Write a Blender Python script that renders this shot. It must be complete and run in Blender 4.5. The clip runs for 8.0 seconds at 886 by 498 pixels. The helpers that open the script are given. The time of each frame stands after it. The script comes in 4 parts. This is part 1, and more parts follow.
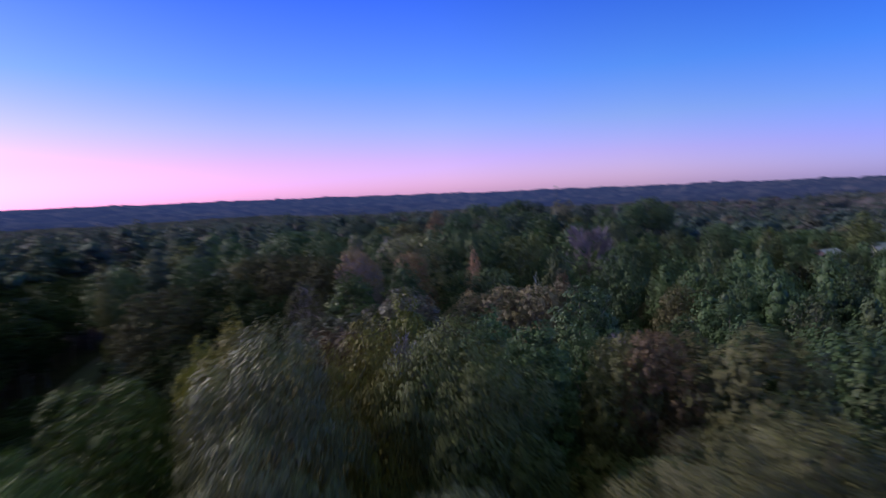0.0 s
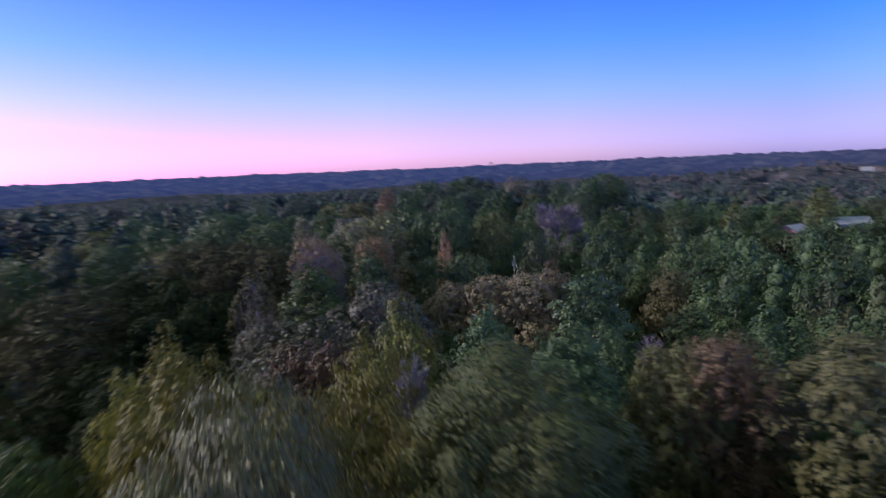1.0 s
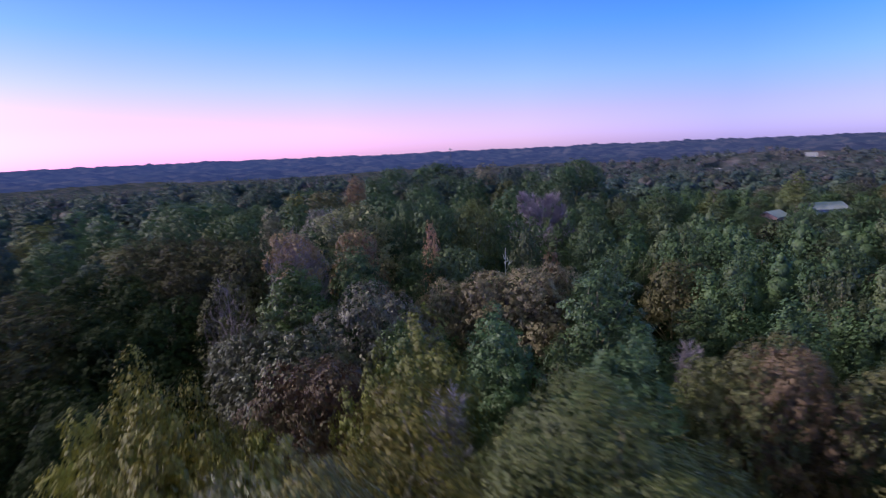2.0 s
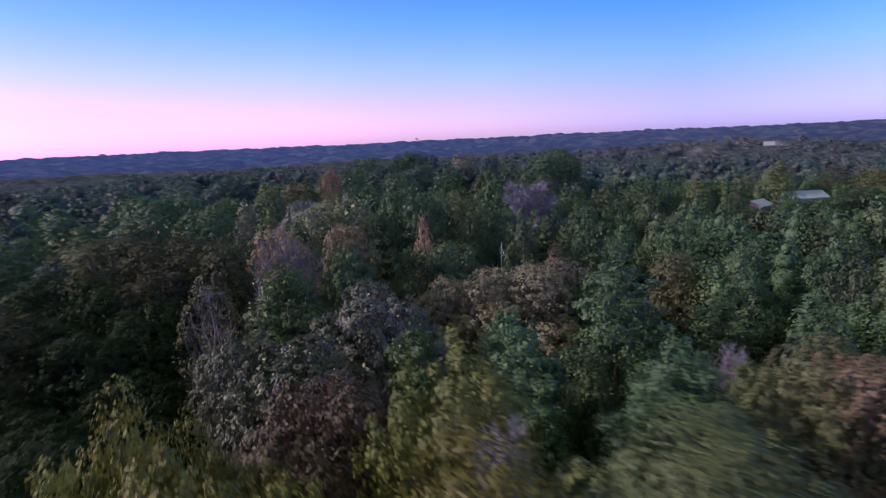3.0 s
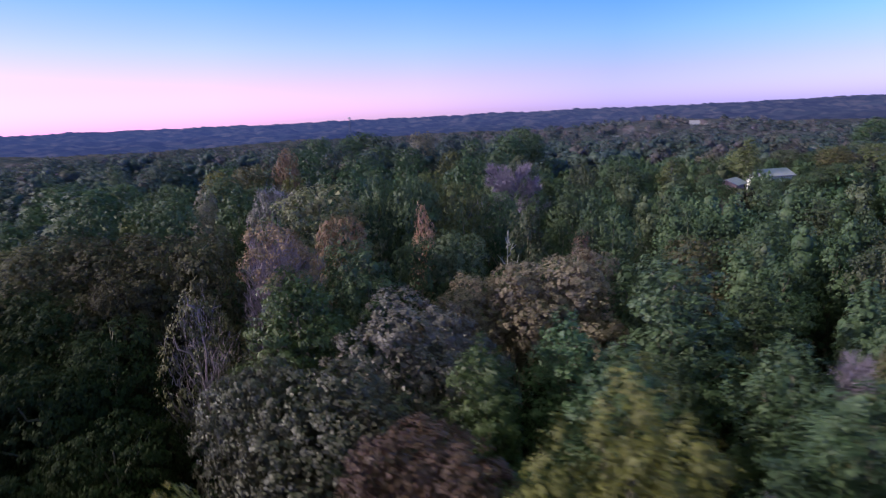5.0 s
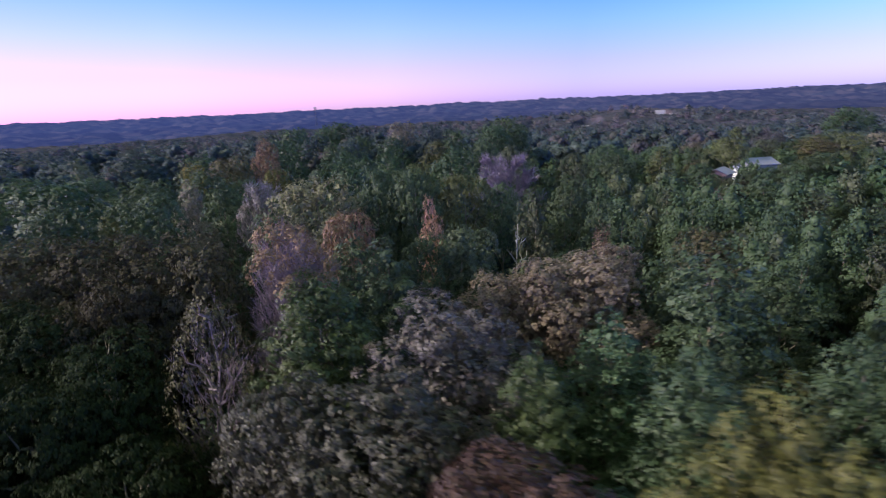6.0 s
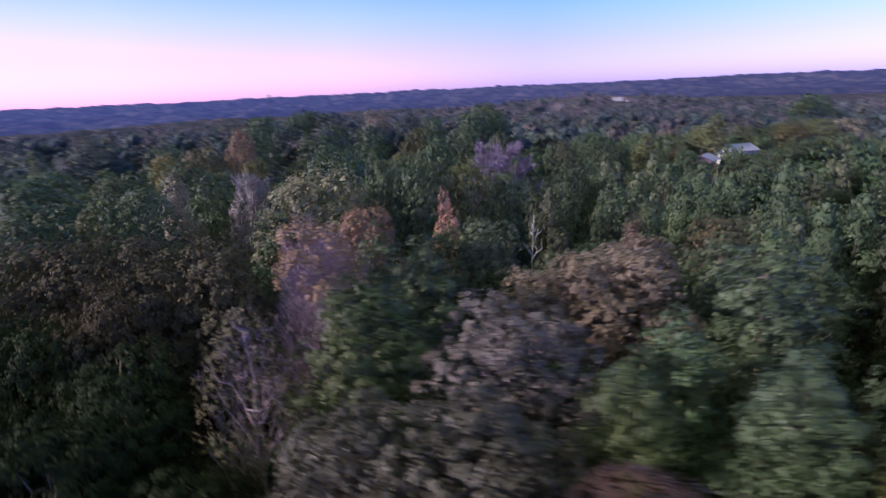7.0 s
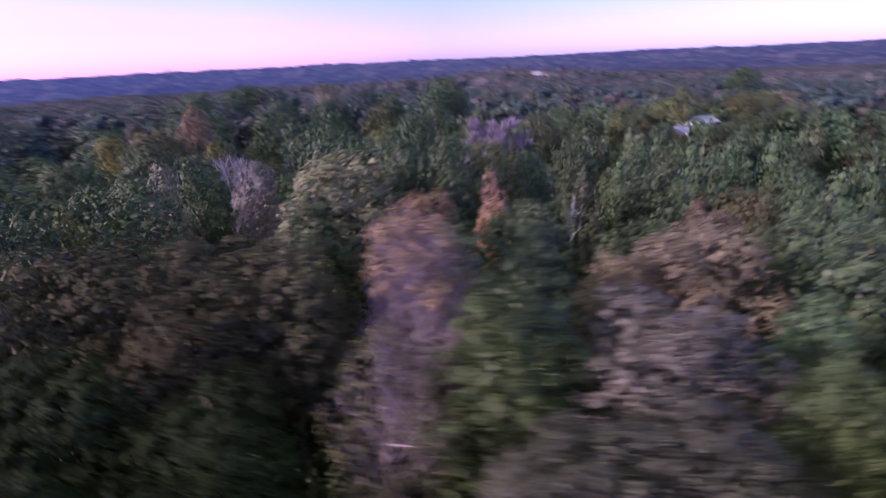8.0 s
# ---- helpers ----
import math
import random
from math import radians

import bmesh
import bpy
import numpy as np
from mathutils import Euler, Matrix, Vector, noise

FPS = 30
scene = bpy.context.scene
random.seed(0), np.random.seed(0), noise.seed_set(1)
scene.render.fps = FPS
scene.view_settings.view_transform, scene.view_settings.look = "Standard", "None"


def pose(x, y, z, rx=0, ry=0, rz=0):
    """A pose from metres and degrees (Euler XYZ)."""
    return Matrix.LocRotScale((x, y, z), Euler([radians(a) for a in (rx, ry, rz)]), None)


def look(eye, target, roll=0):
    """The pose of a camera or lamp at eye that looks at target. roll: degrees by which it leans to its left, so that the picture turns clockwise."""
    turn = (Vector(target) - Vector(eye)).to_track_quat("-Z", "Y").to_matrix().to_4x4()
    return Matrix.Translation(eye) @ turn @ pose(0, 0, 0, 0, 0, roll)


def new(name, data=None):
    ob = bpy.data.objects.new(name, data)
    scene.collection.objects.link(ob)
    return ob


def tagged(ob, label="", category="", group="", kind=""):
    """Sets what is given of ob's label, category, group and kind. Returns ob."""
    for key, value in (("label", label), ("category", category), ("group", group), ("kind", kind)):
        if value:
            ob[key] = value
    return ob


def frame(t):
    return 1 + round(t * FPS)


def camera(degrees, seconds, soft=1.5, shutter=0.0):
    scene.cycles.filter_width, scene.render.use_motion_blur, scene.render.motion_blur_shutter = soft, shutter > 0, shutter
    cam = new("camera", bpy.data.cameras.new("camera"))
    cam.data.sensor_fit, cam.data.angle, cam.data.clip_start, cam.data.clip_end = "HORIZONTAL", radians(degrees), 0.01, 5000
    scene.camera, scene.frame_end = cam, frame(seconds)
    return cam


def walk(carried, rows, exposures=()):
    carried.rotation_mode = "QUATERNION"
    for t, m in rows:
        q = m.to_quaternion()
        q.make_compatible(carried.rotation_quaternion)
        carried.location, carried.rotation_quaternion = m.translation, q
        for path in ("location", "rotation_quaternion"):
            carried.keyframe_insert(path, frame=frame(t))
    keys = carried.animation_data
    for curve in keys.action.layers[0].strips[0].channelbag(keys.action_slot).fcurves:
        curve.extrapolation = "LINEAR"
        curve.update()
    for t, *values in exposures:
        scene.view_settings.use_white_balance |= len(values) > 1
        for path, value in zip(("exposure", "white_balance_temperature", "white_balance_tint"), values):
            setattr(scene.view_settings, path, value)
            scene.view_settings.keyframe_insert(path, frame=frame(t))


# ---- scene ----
cam = camera(78.3, 8.0, soft=1.15, shutter=2.0)
METRES, EYE, TILT, LEAN, TURN = 52.0, 31.0, -5.9, 2.2, 0.0
ROWS = [
    (0.0, 0.0, 0.0, 0.0, 0.0, 0.0, -0.0),
    (0.5, -0.0413, 0.0988, 0.0093, -3.58, -1.38, 0.54),
    (1.0, -0.0762, 0.1755, 0.0164, -6.85, -2.48, 0.96),
    (1.5, -0.1031, 0.2312, 0.0224, -9.24, -3.3, 1.28),
    (3.0, -0.1687, 0.3539, 0.0346, -14.81, -5.13, 1.99),
    (3.5, -0.1909, 0.3929, 0.0386, -16.58, -5.7, 2.2),
    (4.0, -0.2138, 0.4314, 0.0422, -18.33, -6.29, 2.39),
    (4.5, -0.237, 0.4697, 0.046, -20.09, -6.89, 2.61),
    (6.0, -0.3115, 0.5818, 0.0568, -25.33, -8.68, 3.18),
    (6.5, -0.3386, 0.6201, 0.0605, -27.19, -9.31, 3.38),
    (7.0, -0.3775, 0.6742, 0.0653, -29.83, -10.18, 3.65),
    (7.5, -0.4337, 0.7536, 0.0724, -33.84, -11.52, 4.06),
    (8.0, -0.5051, 0.8555, 0.0816, -38.72, -13.26, 4.5),
]
EXPOSURES = [(t, e, 6500, tint) for t, e, tint in ((0.0, -0.66, 5), (0.4, -0.5, 6), (1.0, -0.3, 7), (1.7, -0.2, 8), (4.0, -0.08, 11), (6.5, 0.12, 18), (7.0, 0.19, 28), (8.0, 0.36, 41))]
walk(cam, [(t, pose(0, 0, EYE, TILT, LEAN, TURN) @ pose(METRES * x, METRES * y, METRES * z, 90 + pitch, roll, yaw)) for t, x, y, z, yaw, pitch, roll in ROWS], EXPOSURES)

# ---- world and sun ----
SUN_AZ, SUN_EL = 74.0, 25.0          # degrees to the left of straight ahead (+y), above the horizon
world = bpy.data.worlds.new("evening_sky")
scene.world = world
world.use_nodes = True
wn, wl = world.node_tree.nodes, world.node_tree.links
for n in list(wn):
    wn.remove(n)
w_out = wn.new("ShaderNodeOutputWorld")
w_bg = wn.new("ShaderNodeBackground")
w_sky = wn.new("ShaderNodeTexSky")
w_sky.sky_type = "NISHITA"
w_sky.sun_disc = False
w_sky.sun_elevation = radians(SUN_EL)
w_sky.sun_rotation = radians(-SUN_AZ)
w_sky.air_density, w_sky.dust_density, w_sky.ozone_density = 1.0, 0.6, 2.0
w_bg.inputs["Strength"].default_value = 0.385
# evening air: rosy towards the horizon, deep blue higher up; the unseen zenith is warmed and brightened as fill
w_dir = wn.new("ShaderNodeTexCoord")
w_xyz = wn.new("ShaderNodeSeparateXYZ")
wl.new(w_dir.outputs["Generated"], w_xyz.inputs[0])
w_tint = wn.new("ShaderNodeValToRGB")
for _ in range(4):
    w_tint.color_ramp.elements.new(0.5)
for e, (p, c) in zip(w_tint.color_ramp.elements, [(0.0, (0.7, 0.425, 1.15)), (0.06, (0.63, 0.385, 1.05)), (0.12, (0.46, 0.425, 0.95)), (0.2, (0.25, 0.39, 1.05)), (0.34, (0.115, 0.25, 1.1)), (0.56, (1.25, 1.1, 0.36))]):
    e.position, e.color = p, (*c, 1)
w_mul = wn.new("ShaderNodeMix")
w_mul.data_type, w_mul.blend_type = "RGBA", "MULTIPLY"
w_mul.inputs[0].default_value = 1.0
wl.new(w_xyz.outputs["Z"], w_tint.inputs["Fac"])
wl.new(w_sky.outputs[0], w_mul.inputs[6])
wl.new(w_tint.outputs["Color"], w_mul.inputs[7])
# the evening air from the sun's side (left) round to the far side
w_turn = wn.new("ShaderNodeMapRange")
w_turn.inputs["From Min"].default_value, w_turn.inputs["From Max"].default_value = -0.7, 0.9
wl.new(w_xyz.outputs["X"], w_turn.inputs["Value"])
w_side = wn.new("ShaderNodeValToRGB")
for _ in range(4):
    w_side.color_ramp.elements.new(0.5)
for e, (p, c) in zip(w_side.color_ramp.elements, [(0.03, (1.0, 0.8, 0.9)), (0.23, (0.95, 0.84, 0.89)), (0.44, (0.99, 0.98, 0.9)), (0.65, (0.83, 0.96, 0.84)), (0.83, (0.53, 0.77, 0.82)), (1.0, (0.51, 0.78, 0.8))]):
    e.position, e.color = p, (*c, 1)
wl.new(w_turn.outputs[0], w_side.inputs["Fac"])
w_rose = wn.new("ShaderNodeMix")
w_rose.data_type, w_rose.blend_type = "RGBA", "MULTIPLY"
w_rose.inputs[0].default_value = 1.0
wl.new(w_mul.outputs[2], w_rose.inputs[6])
wl.new(w_side.outputs["Color"], w_rose.inputs[7])
wl.new(w_rose.outputs[2], w_bg.inputs["Color"])
wl.new(w_bg.outputs[0], w_out.inputs["Surface"])

sun_data = bpy.data.lights.new("sun", "SUN")
sun_data.energy, sun_data.angle, sun_data.color = 5.0, radians(0.6), (1.0, 0.92, 0.76)
sun = new("sun", sun_data)
az, el = radians(SUN_AZ), radians(SUN_EL)
sun_way = Vector((-math.sin(az) * math.cos(el), math.cos(az) * math.cos(el), math.sin(el)))
sun.matrix_world = look(sun_way * 400, (0, 0, 0))


# ---- materials ----
def nodes_of(name):
    m = bpy.data.materials.new(name)
    m.use_nodes = True
    t = m.node_tree
    for n in list(t.nodes):
        t.nodes.remove(n)
    out = t.nodes.new("ShaderNodeOutputMaterial")
    return m, t, out


def ramp(t, fac, stops):
    r = t.nodes.new("ShaderNodeValToRGB")
    while len(r.color_ramp.elements) < len(stops):
        r.color_ramp.elements.new(0.5)
    for e, (p, c) in zip(r.color_ramp.elements, stops):
        e.position, e.color = p, (*c, 1)
    if fac is not None:
        t.links.new(fac, r.inputs["Fac"])
    return r.outputs["Color"]


def mixed(t, fac, a, b, mode="MIX"):
    m = t.nodes.new("ShaderNodeMix")
    m.data_type, m.blend_type = "RGBA", mode
    for sock, v in ((m.inputs[0], fac), (m.inputs[6], a), (m.inputs[7], b)):
        if isinstance(v, bpy.types.NodeSocket):
            t.links.new(v, sock)
        elif isinstance(v, (int, float)):
            sock.default_value = v
        else:
            sock.default_value = (*v, 1)
    return m.outputs[2]


def noise_of(t, scale, detail=3.0, coords="Object"):
    c = t.nodes.new("ShaderNodeTexCoord")
    n = t.nodes.new("ShaderNodeTexNoise")
    n.inputs["Scale"].default_value, n.inputs["Detail"].default_value = scale, detail
    t.links.new(c.outputs[coords], n.inputs["Vector"])
    return n.outputs["Fac"]


def leaf_material(name, dark, mid, light, gloss=0.6, through_light=0.22, patch=0.35, speckle=5.0, shine=0.35):
    """Foliage: every leaf, every tree and soft patches within a crown differ in colour."""
    m, t, out = nodes_of(name)
    geo = t.nodes.new("ShaderNodeNewGeometry")
    info = t.nodes.new("ShaderNodeObjectInfo")
    per_leaf = ramp(t, geo.outputs["Random Per Island"], [(0.0, dark), (0.45, mid), (0.8, mid), (1.0, light)])
    spots = noise_of(t, patch)
    tone = ramp(t, spots, [(0.3, dark), (0.5, mid), (0.72, light)])
    both = mixed(t, 0.58, per_leaf, tone)
    fine = noise_of(t, speckle, 2.0)
    both = mixed(t, 1.0, both, ramp(t, fine, [(0.34, (0.68, 0.68, 0.68)), (0.5, (1.0, 1.0, 1.0)), (0.68, (1.3, 1.3, 1.27))]), "MULTIPLY")
    hue = t.nodes.new("ShaderNodeHueSaturation")
    for sock, lo, hi in (("Hue", 0.486, 0.512), ("Value", 0.86, 1.42)):
        mr = t.nodes.new("ShaderNodeMapRange")
        mr.inputs["To Min"].default_value, mr.inputs["To Max"].default_value = lo, hi
        t.links.new(info.outputs["Random"], mr.inputs["Value"])
        t.links.new(mr.outputs[0], hue.inputs[sock])
    t.links.new(both, hue.inputs["Color"])
    p = t.nodes.new("ShaderNodeBsdfPrincipled")
    p.inputs["Roughness"].default_value = gloss
    p.inputs["Specular IOR Level"].default_value = shine
    t.links.new(hue.outputs[0], p.inputs["Base Color"])
    bump = t.nodes.new("ShaderNodeBump")
    bump.inputs["Strength"].default_value, bump.inputs["Distance"].default_value = 0.3, 0.2
    t.links.new(fine, bump.inputs["Height"])
    t.links.new(bump.outputs[0], p.inputs["Normal"])
    tr = t.nodes.new("ShaderNodeBsdfTranslucent")
    t.links.new(hue.outputs[0], tr.inputs["Color"])
    mx = t.nodes.new("ShaderNodeMixShader")
    mx.inputs[0].default_value = through_light
    t.links.new(p.outputs[0], mx.inputs[1])
    t.links.new(tr.outputs[0], mx.inputs[2])
    t.links.new(mx.outputs[0], out.inputs["Surface"])
    return m


def rough_material(name, stops, scale=1.0, roughness=0.85, bump=0.3, coords="Object"):
    m, t, out = nodes_of(name)
    col = mixed(t, 0.35, ramp(t, noise_of(t, scale, 6, coords), stops), ramp(t, noise_of(t, scale * 9, 4, coords), stops))
    p = t.nodes.new("ShaderNodeBsdfPrincipled")
    p.inputs["Roughness"].default_value = roughness
    t.links.new(col, p.inputs["Base Color"])
    b = t.nodes.new("ShaderNodeBump")
    b.inputs["Strength"].default_value = bump
    t.links.new(noise_of(t, scale * 14, 5, coords), b.inputs["Height"])
    t.links.new(b.outputs[0], p.inputs["Normal"])
    t.links.new(p.outputs[0], out.inputs["Surface"])
    return m


LEAF = {
    "pine": leaf_material("pine_needles", (0.018, 0.036, 0.021), (0.032, 0.062, 0.033), (0.058, 0.095, 0.047), 0.5, 0.15),
    "blue_pine": leaf_material("bluish_pine_needles", (0.0338, 0.0596, 0.0345), (0.0585, 0.0956, 0.0559), (0.104, 0.149, 0.0869), 0.5, 0.15),
    "green": leaf_material("green_leaves", (0.028, 0.047, 0.028), (0.048, 0.074, 0.042), (0.085, 0.116, 0.067)),
    "grey_green": leaf_material("grey_green_leaves", (0.0365, 0.0496, 0.0314), (0.0646, 0.0792, 0.051), (0.114, 0.124, 0.0859)),
    "bright": leaf_material("bright_green_leaves", (0.0353, 0.0585, 0.0176), (0.0662, 0.0975, 0.0282), (0.106, 0.133, 0.0422)),
    "lavender_oak": leaf_material("dull_mauve_grey_oak_leaves", (0.0617, 0.0541, 0.0523), (0.126, 0.11, 0.113), (0.253, 0.215, 0.23), 0.45),
    "rust": leaf_material("rusty_brown_leaves", (0.0853, 0.0646, 0.0533), (0.149, 0.115, 0.097), (0.241, 0.183, 0.158)),
    "olive_brown": leaf_material("olive_brown_leaves", (0.048, 0.043, 0.025), (0.085, 0.076, 0.044), (0.142, 0.123, 0.072)),
    "maroon": leaf_material("dull_maroon_leaves", (0.0529, 0.0314, 0.0265), (0.0894, 0.0534, 0.0449), (0.135, 0.0832, 0.07)),
    "orange": leaf_material("orange_leaves", (0.231, 0.138, 0.0994), (0.385, 0.237, 0.173), (0.554, 0.373, 0.277)),
    "gold": leaf_material("yellow_gold_leaves", (0.075, 0.066, 0.018), (0.14, 0.122, 0.032), (0.21, 0.185, 0.055)),
    # near-black brown: the left wood's shade is in the base colour
    "deep_brown": leaf_material("shade_toned_brown_leaves", (0.00819, 0.00922, 0.00614), (0.0184, 0.0184, 0.0133), (0.043, 0.0419, 0.0328), shine=0.05),
    "pale_gold": leaf_material("pale_gold_leaves", (0.098, 0.098, 0.0607), (0.171, 0.168, 0.108), (0.28, 0.273, 0.182)),
    "olive_green": leaf_material("olive_green_leaves", (0.0451, 0.0513, 0.022), (0.0805, 0.09, 0.0415), (0.14, 0.15, 0.0732)),
    # the light end is set high: glints painted as single pale leaves
    "fading": leaf_material("fading_brown_leaves_with_glints", (0.036, 0.0352, 0.0194), (0.0793, 0.0771, 0.0436), (0.201, 0.197, 0.122), 0.45),
    "tan_grey": leaf_material("grey_tan_leaves", (0.08, 0.07, 0.058), (0.14, 0.125, 0.105), (0.23, 0.21, 0.185)),
    "olive_tan": leaf_material("olive_tan_leaves", (0.0622, 0.0598, 0.0287), (0.109, 0.105, 0.0552), (0.178, 0.167, 0.101)),
    "gold_green": leaf_material("yellow_green_leaves", (0.0473, 0.0478, 0.014), (0.0869, 0.0833, 0.0259), (0.139, 0.129, 0.0427)),
    "green_pine": leaf_material("fresh_green_needles", (0.0363, 0.0582, 0.025), (0.0599, 0.0928, 0.0402), (0.101, 0.134, 0.0612), 0.5, 0.2),
    "blue_green": leaf_material("grey_green_needles", (0.0247, 0.0408, 0.0229), (0.045, 0.0672, 0.0391), (0.0748, 0.102, 0.0587), 0.5, 0.15),
    "peach": leaf_material("peach_orange_leaves", (0.112, 0.0692, 0.0477), (0.187, 0.118, 0.0832), (0.31, 0.199, 0.139)),
    "red_brown": leaf_material("red_brown_leaves", (0.072, 0.045, 0.035), (0.128, 0.08, 0.06), (0.192, 0.13, 0.1)),
    # valley trees: blue haze of distance is mixed into these four base colours
    "far_pine": leaf_material("haze_tinted_far_pine", (0.0324, 0.0449, 0.06), (0.0521, 0.0683, 0.0886), (0.0791, 0.1, 0.126), 0.8, 0.1, 0.02, 0.5, 0.05),
    "far_green": leaf_material("haze_tinted_far_green", (0.0467, 0.0583, 0.0685), (0.0719, 0.085, 0.0971), (0.108, 0.12, 0.132), 0.8, 0.1, 0.02, 0.5, 0.05),
    "far_brown": leaf_material("haze_tinted_far_brown", (0.0611, 0.06, 0.0743), (0.0989, 0.0933, 0.11), (0.147, 0.133, 0.15), 0.8, 0.1, 0.02, 0.5, 0.05),
    "far_mauve": leaf_material("haze_tinted_far_mauve", (0.0719, 0.0634, 0.0886), (0.119, 0.1, 0.137), (0.171, 0.142, 0.186), 0.8, 0.1, 0.02, 0.5, 0.05),
    # edge of the far wood: a fainter haze tint in the brown and mauve
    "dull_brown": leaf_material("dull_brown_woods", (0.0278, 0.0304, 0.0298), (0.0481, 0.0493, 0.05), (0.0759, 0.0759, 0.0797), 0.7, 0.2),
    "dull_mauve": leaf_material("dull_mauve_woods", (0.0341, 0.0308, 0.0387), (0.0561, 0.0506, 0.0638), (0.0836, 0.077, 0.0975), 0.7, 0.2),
    # green darkened to hold the shade of the left side
    "deep_green": leaf_material("shade_toned_green_leaves", (0.0127, 0.0199, 0.0115), (0.023, 0.0333, 0.0185), (0.0439, 0.0575, 0.0346), shine=0.05),
    # pine and green with air haze painted into them as extra blue
    "woods_pine": leaf_material("haze_tinted_pine_woods", (0.0159, 0.0297, 0.0375), (0.0271, 0.0475, 0.058), (0.0494, 0.0757, 0.09), 0.7, 0.2),
    "woods_green": leaf_material("haze_tinted_green_woods", (0.0275, 0.0422, 0.0406), (0.0467, 0.066, 0.0634), (0.0742, 0.099, 0.0975), 0.7, 0.2),
    "silver_oak": leaf_material("silver_grey_oak_leaves", (0.0338, 0.0327, 0.0284), (0.0651, 0.0626, 0.0548), (0.117, 0.108, 0.101), 0.45),
    # olive toned down to include the shade on the left shoulder
    "grey_olive": leaf_material("shade_toned_olive_leaves", (0.0342, 0.0327, 0.022), (0.0646, 0.0591, 0.0425), (0.125, 0.11, 0.0866), shine=0.05),
}
BARK = rough_material("grey_brown_bark", [(0.3, (0.09, 0.075, 0.062)), (0.6, (0.2, 0.175, 0.15))], 1.6)
PALE_BARK = rough_material("pale_mauve_bark", [(0.3, (0.16, 0.118, 0.15)), (0.65, (0.3, 0.23, 0.285))], 1.6)
LILAC_BARK = rough_material("pale_lilac_twigs", [(0.3, (0.165, 0.143, 0.205)), (0.65, (0.28, 0.248, 0.345))], 1.6)
MAUVE_BARK = rough_material("dusky_mauve_twigs", [(0.3, (0.15, 0.122, 0.175)), (0.65, (0.26, 0.215, 0.3))], 1.6)
DEAD_WOOD = rough_material("bleached_dead_wood", [(0.3, (0.28, 0.27, 0.29)), (0.65, (0.42, 0.41, 0.43))], 1.6)
LITTER = rough_material("leaf_litter", [(0.3, (0.02, 0.017, 0.012)), (0.5, (0.038, 0.031, 0.021)), (0.7, (0.065, 0.053, 0.035))], 0.35, 0.95, 0.6)
ROOFING = rough_material("pale_metal_roofing", [(0.3, (0.2, 0.19, 0.27)), (0.7, (0.3, 0.285, 0.39))], 0.8, 0.5, 0.1)
SIDING = rough_material("white_siding", [(0.3, (0.6, 0.6, 0.6)), (0.7, (0.75, 0.75, 0.75))], 0.8, 0.7, 0.1)
PINK_SIDING = rough_material("faded_pink_siding", [(0.3, (0.36, 0.22, 0.25)), (0.7, (0.48, 0.31, 0.34))], 0.8, 0.7, 0.1)
DARK_GLASS = rough_material("dark_window_glass", [(0.3, (0.02, 0.022, 0.026)), (0.7, (0.035, 0.038, 0.045))], 0.8, 0.15, 0.0)
# for the tower's legs: toned like the ridge behind, so they hardly show from the camera
DARK_STEEL = rough_material("ridge_toned_steel", [(0.3, (0.05, 0.055, 0.08)), (0.7, (0.075, 0.08, 0.11))], 0.8, 0.6, 0.1)
STEEL = rough_material("grey_painted_steel", [(0.3, (0.25, 0.26, 0.28)), (0.7, (0.34, 0.35, 0.37))], 0.8, 0.5, 0.1)


# ---- land ----
def smooth(a, b, v):
    u = np.clip((v - a) / (b - a), 0.0, 1.0)
    return u * u * (3 - 2 * u)


def waves(x, y, size, seed):
    """Soft rolling noise of about the given wavelength, from -1 to 1."""
    r = np.random.RandomState(seed)
    s = 0
    for k in range(7):
        a, ph, w = r.uniform(0, math.tau), r.uniform(0, math.tau), 2 * math.pi / size * r.uniform(0.6, 1.7)
        s = s + np.sin((x * math.cos(a) + y * math.sin(a)) * w + ph)
    return s / 4.0


def land(x, y):
    """Height of the ground: a wooded shelf, a rise to the right, a broad valley beyond and low ridges around it."""
    x, y = np.asarray(x, float), np.asarray(y, float)
    r = np.hypot(x, y - 30)
    shelf = 13.0 * smooth(18, 75, x) * smooth(10, 70, y + 0.4 * x) * (1 - smooth(120, 210, r)) + 0.8 * waves(x, y, 60, 3)
    valley = -11.0 + 4.0 * waves(x, y, 420, 5) + 22.0 * smooth(900, 2300, r) + 5.0 * smooth(700, 2000, r) * waves(x, y, 900, 8)
    valley = valley + 14.0 * np.exp(-((x - 400) ** 2 + (y - 465) ** 2) / (2 * 110.0 ** 2))
    k = smooth(170, 430, r)
    return shelf * (1 - k) + valley * k


def cleared(x, y):
    """How far a place lies in a strip cleared from a far house towards the camera's start, so that the house shows,
    from 0 to 1.
    """
    c = 0.0
    for hx, hy, reach in ((446.0, 467.0, 44.0), (338.0, 452.0, 22.0)):
        d = math.hypot(hx, hy)
        u = np.clip(((hx - x) * hx + (hy - y) * hy) / d, -12.0, reach)
        off = np.hypot(x - (hx - u * hx / d), y - (hy - u * hy / d))
        c = np.maximum(c, 1 - smooth(7, 12, off))
    return c


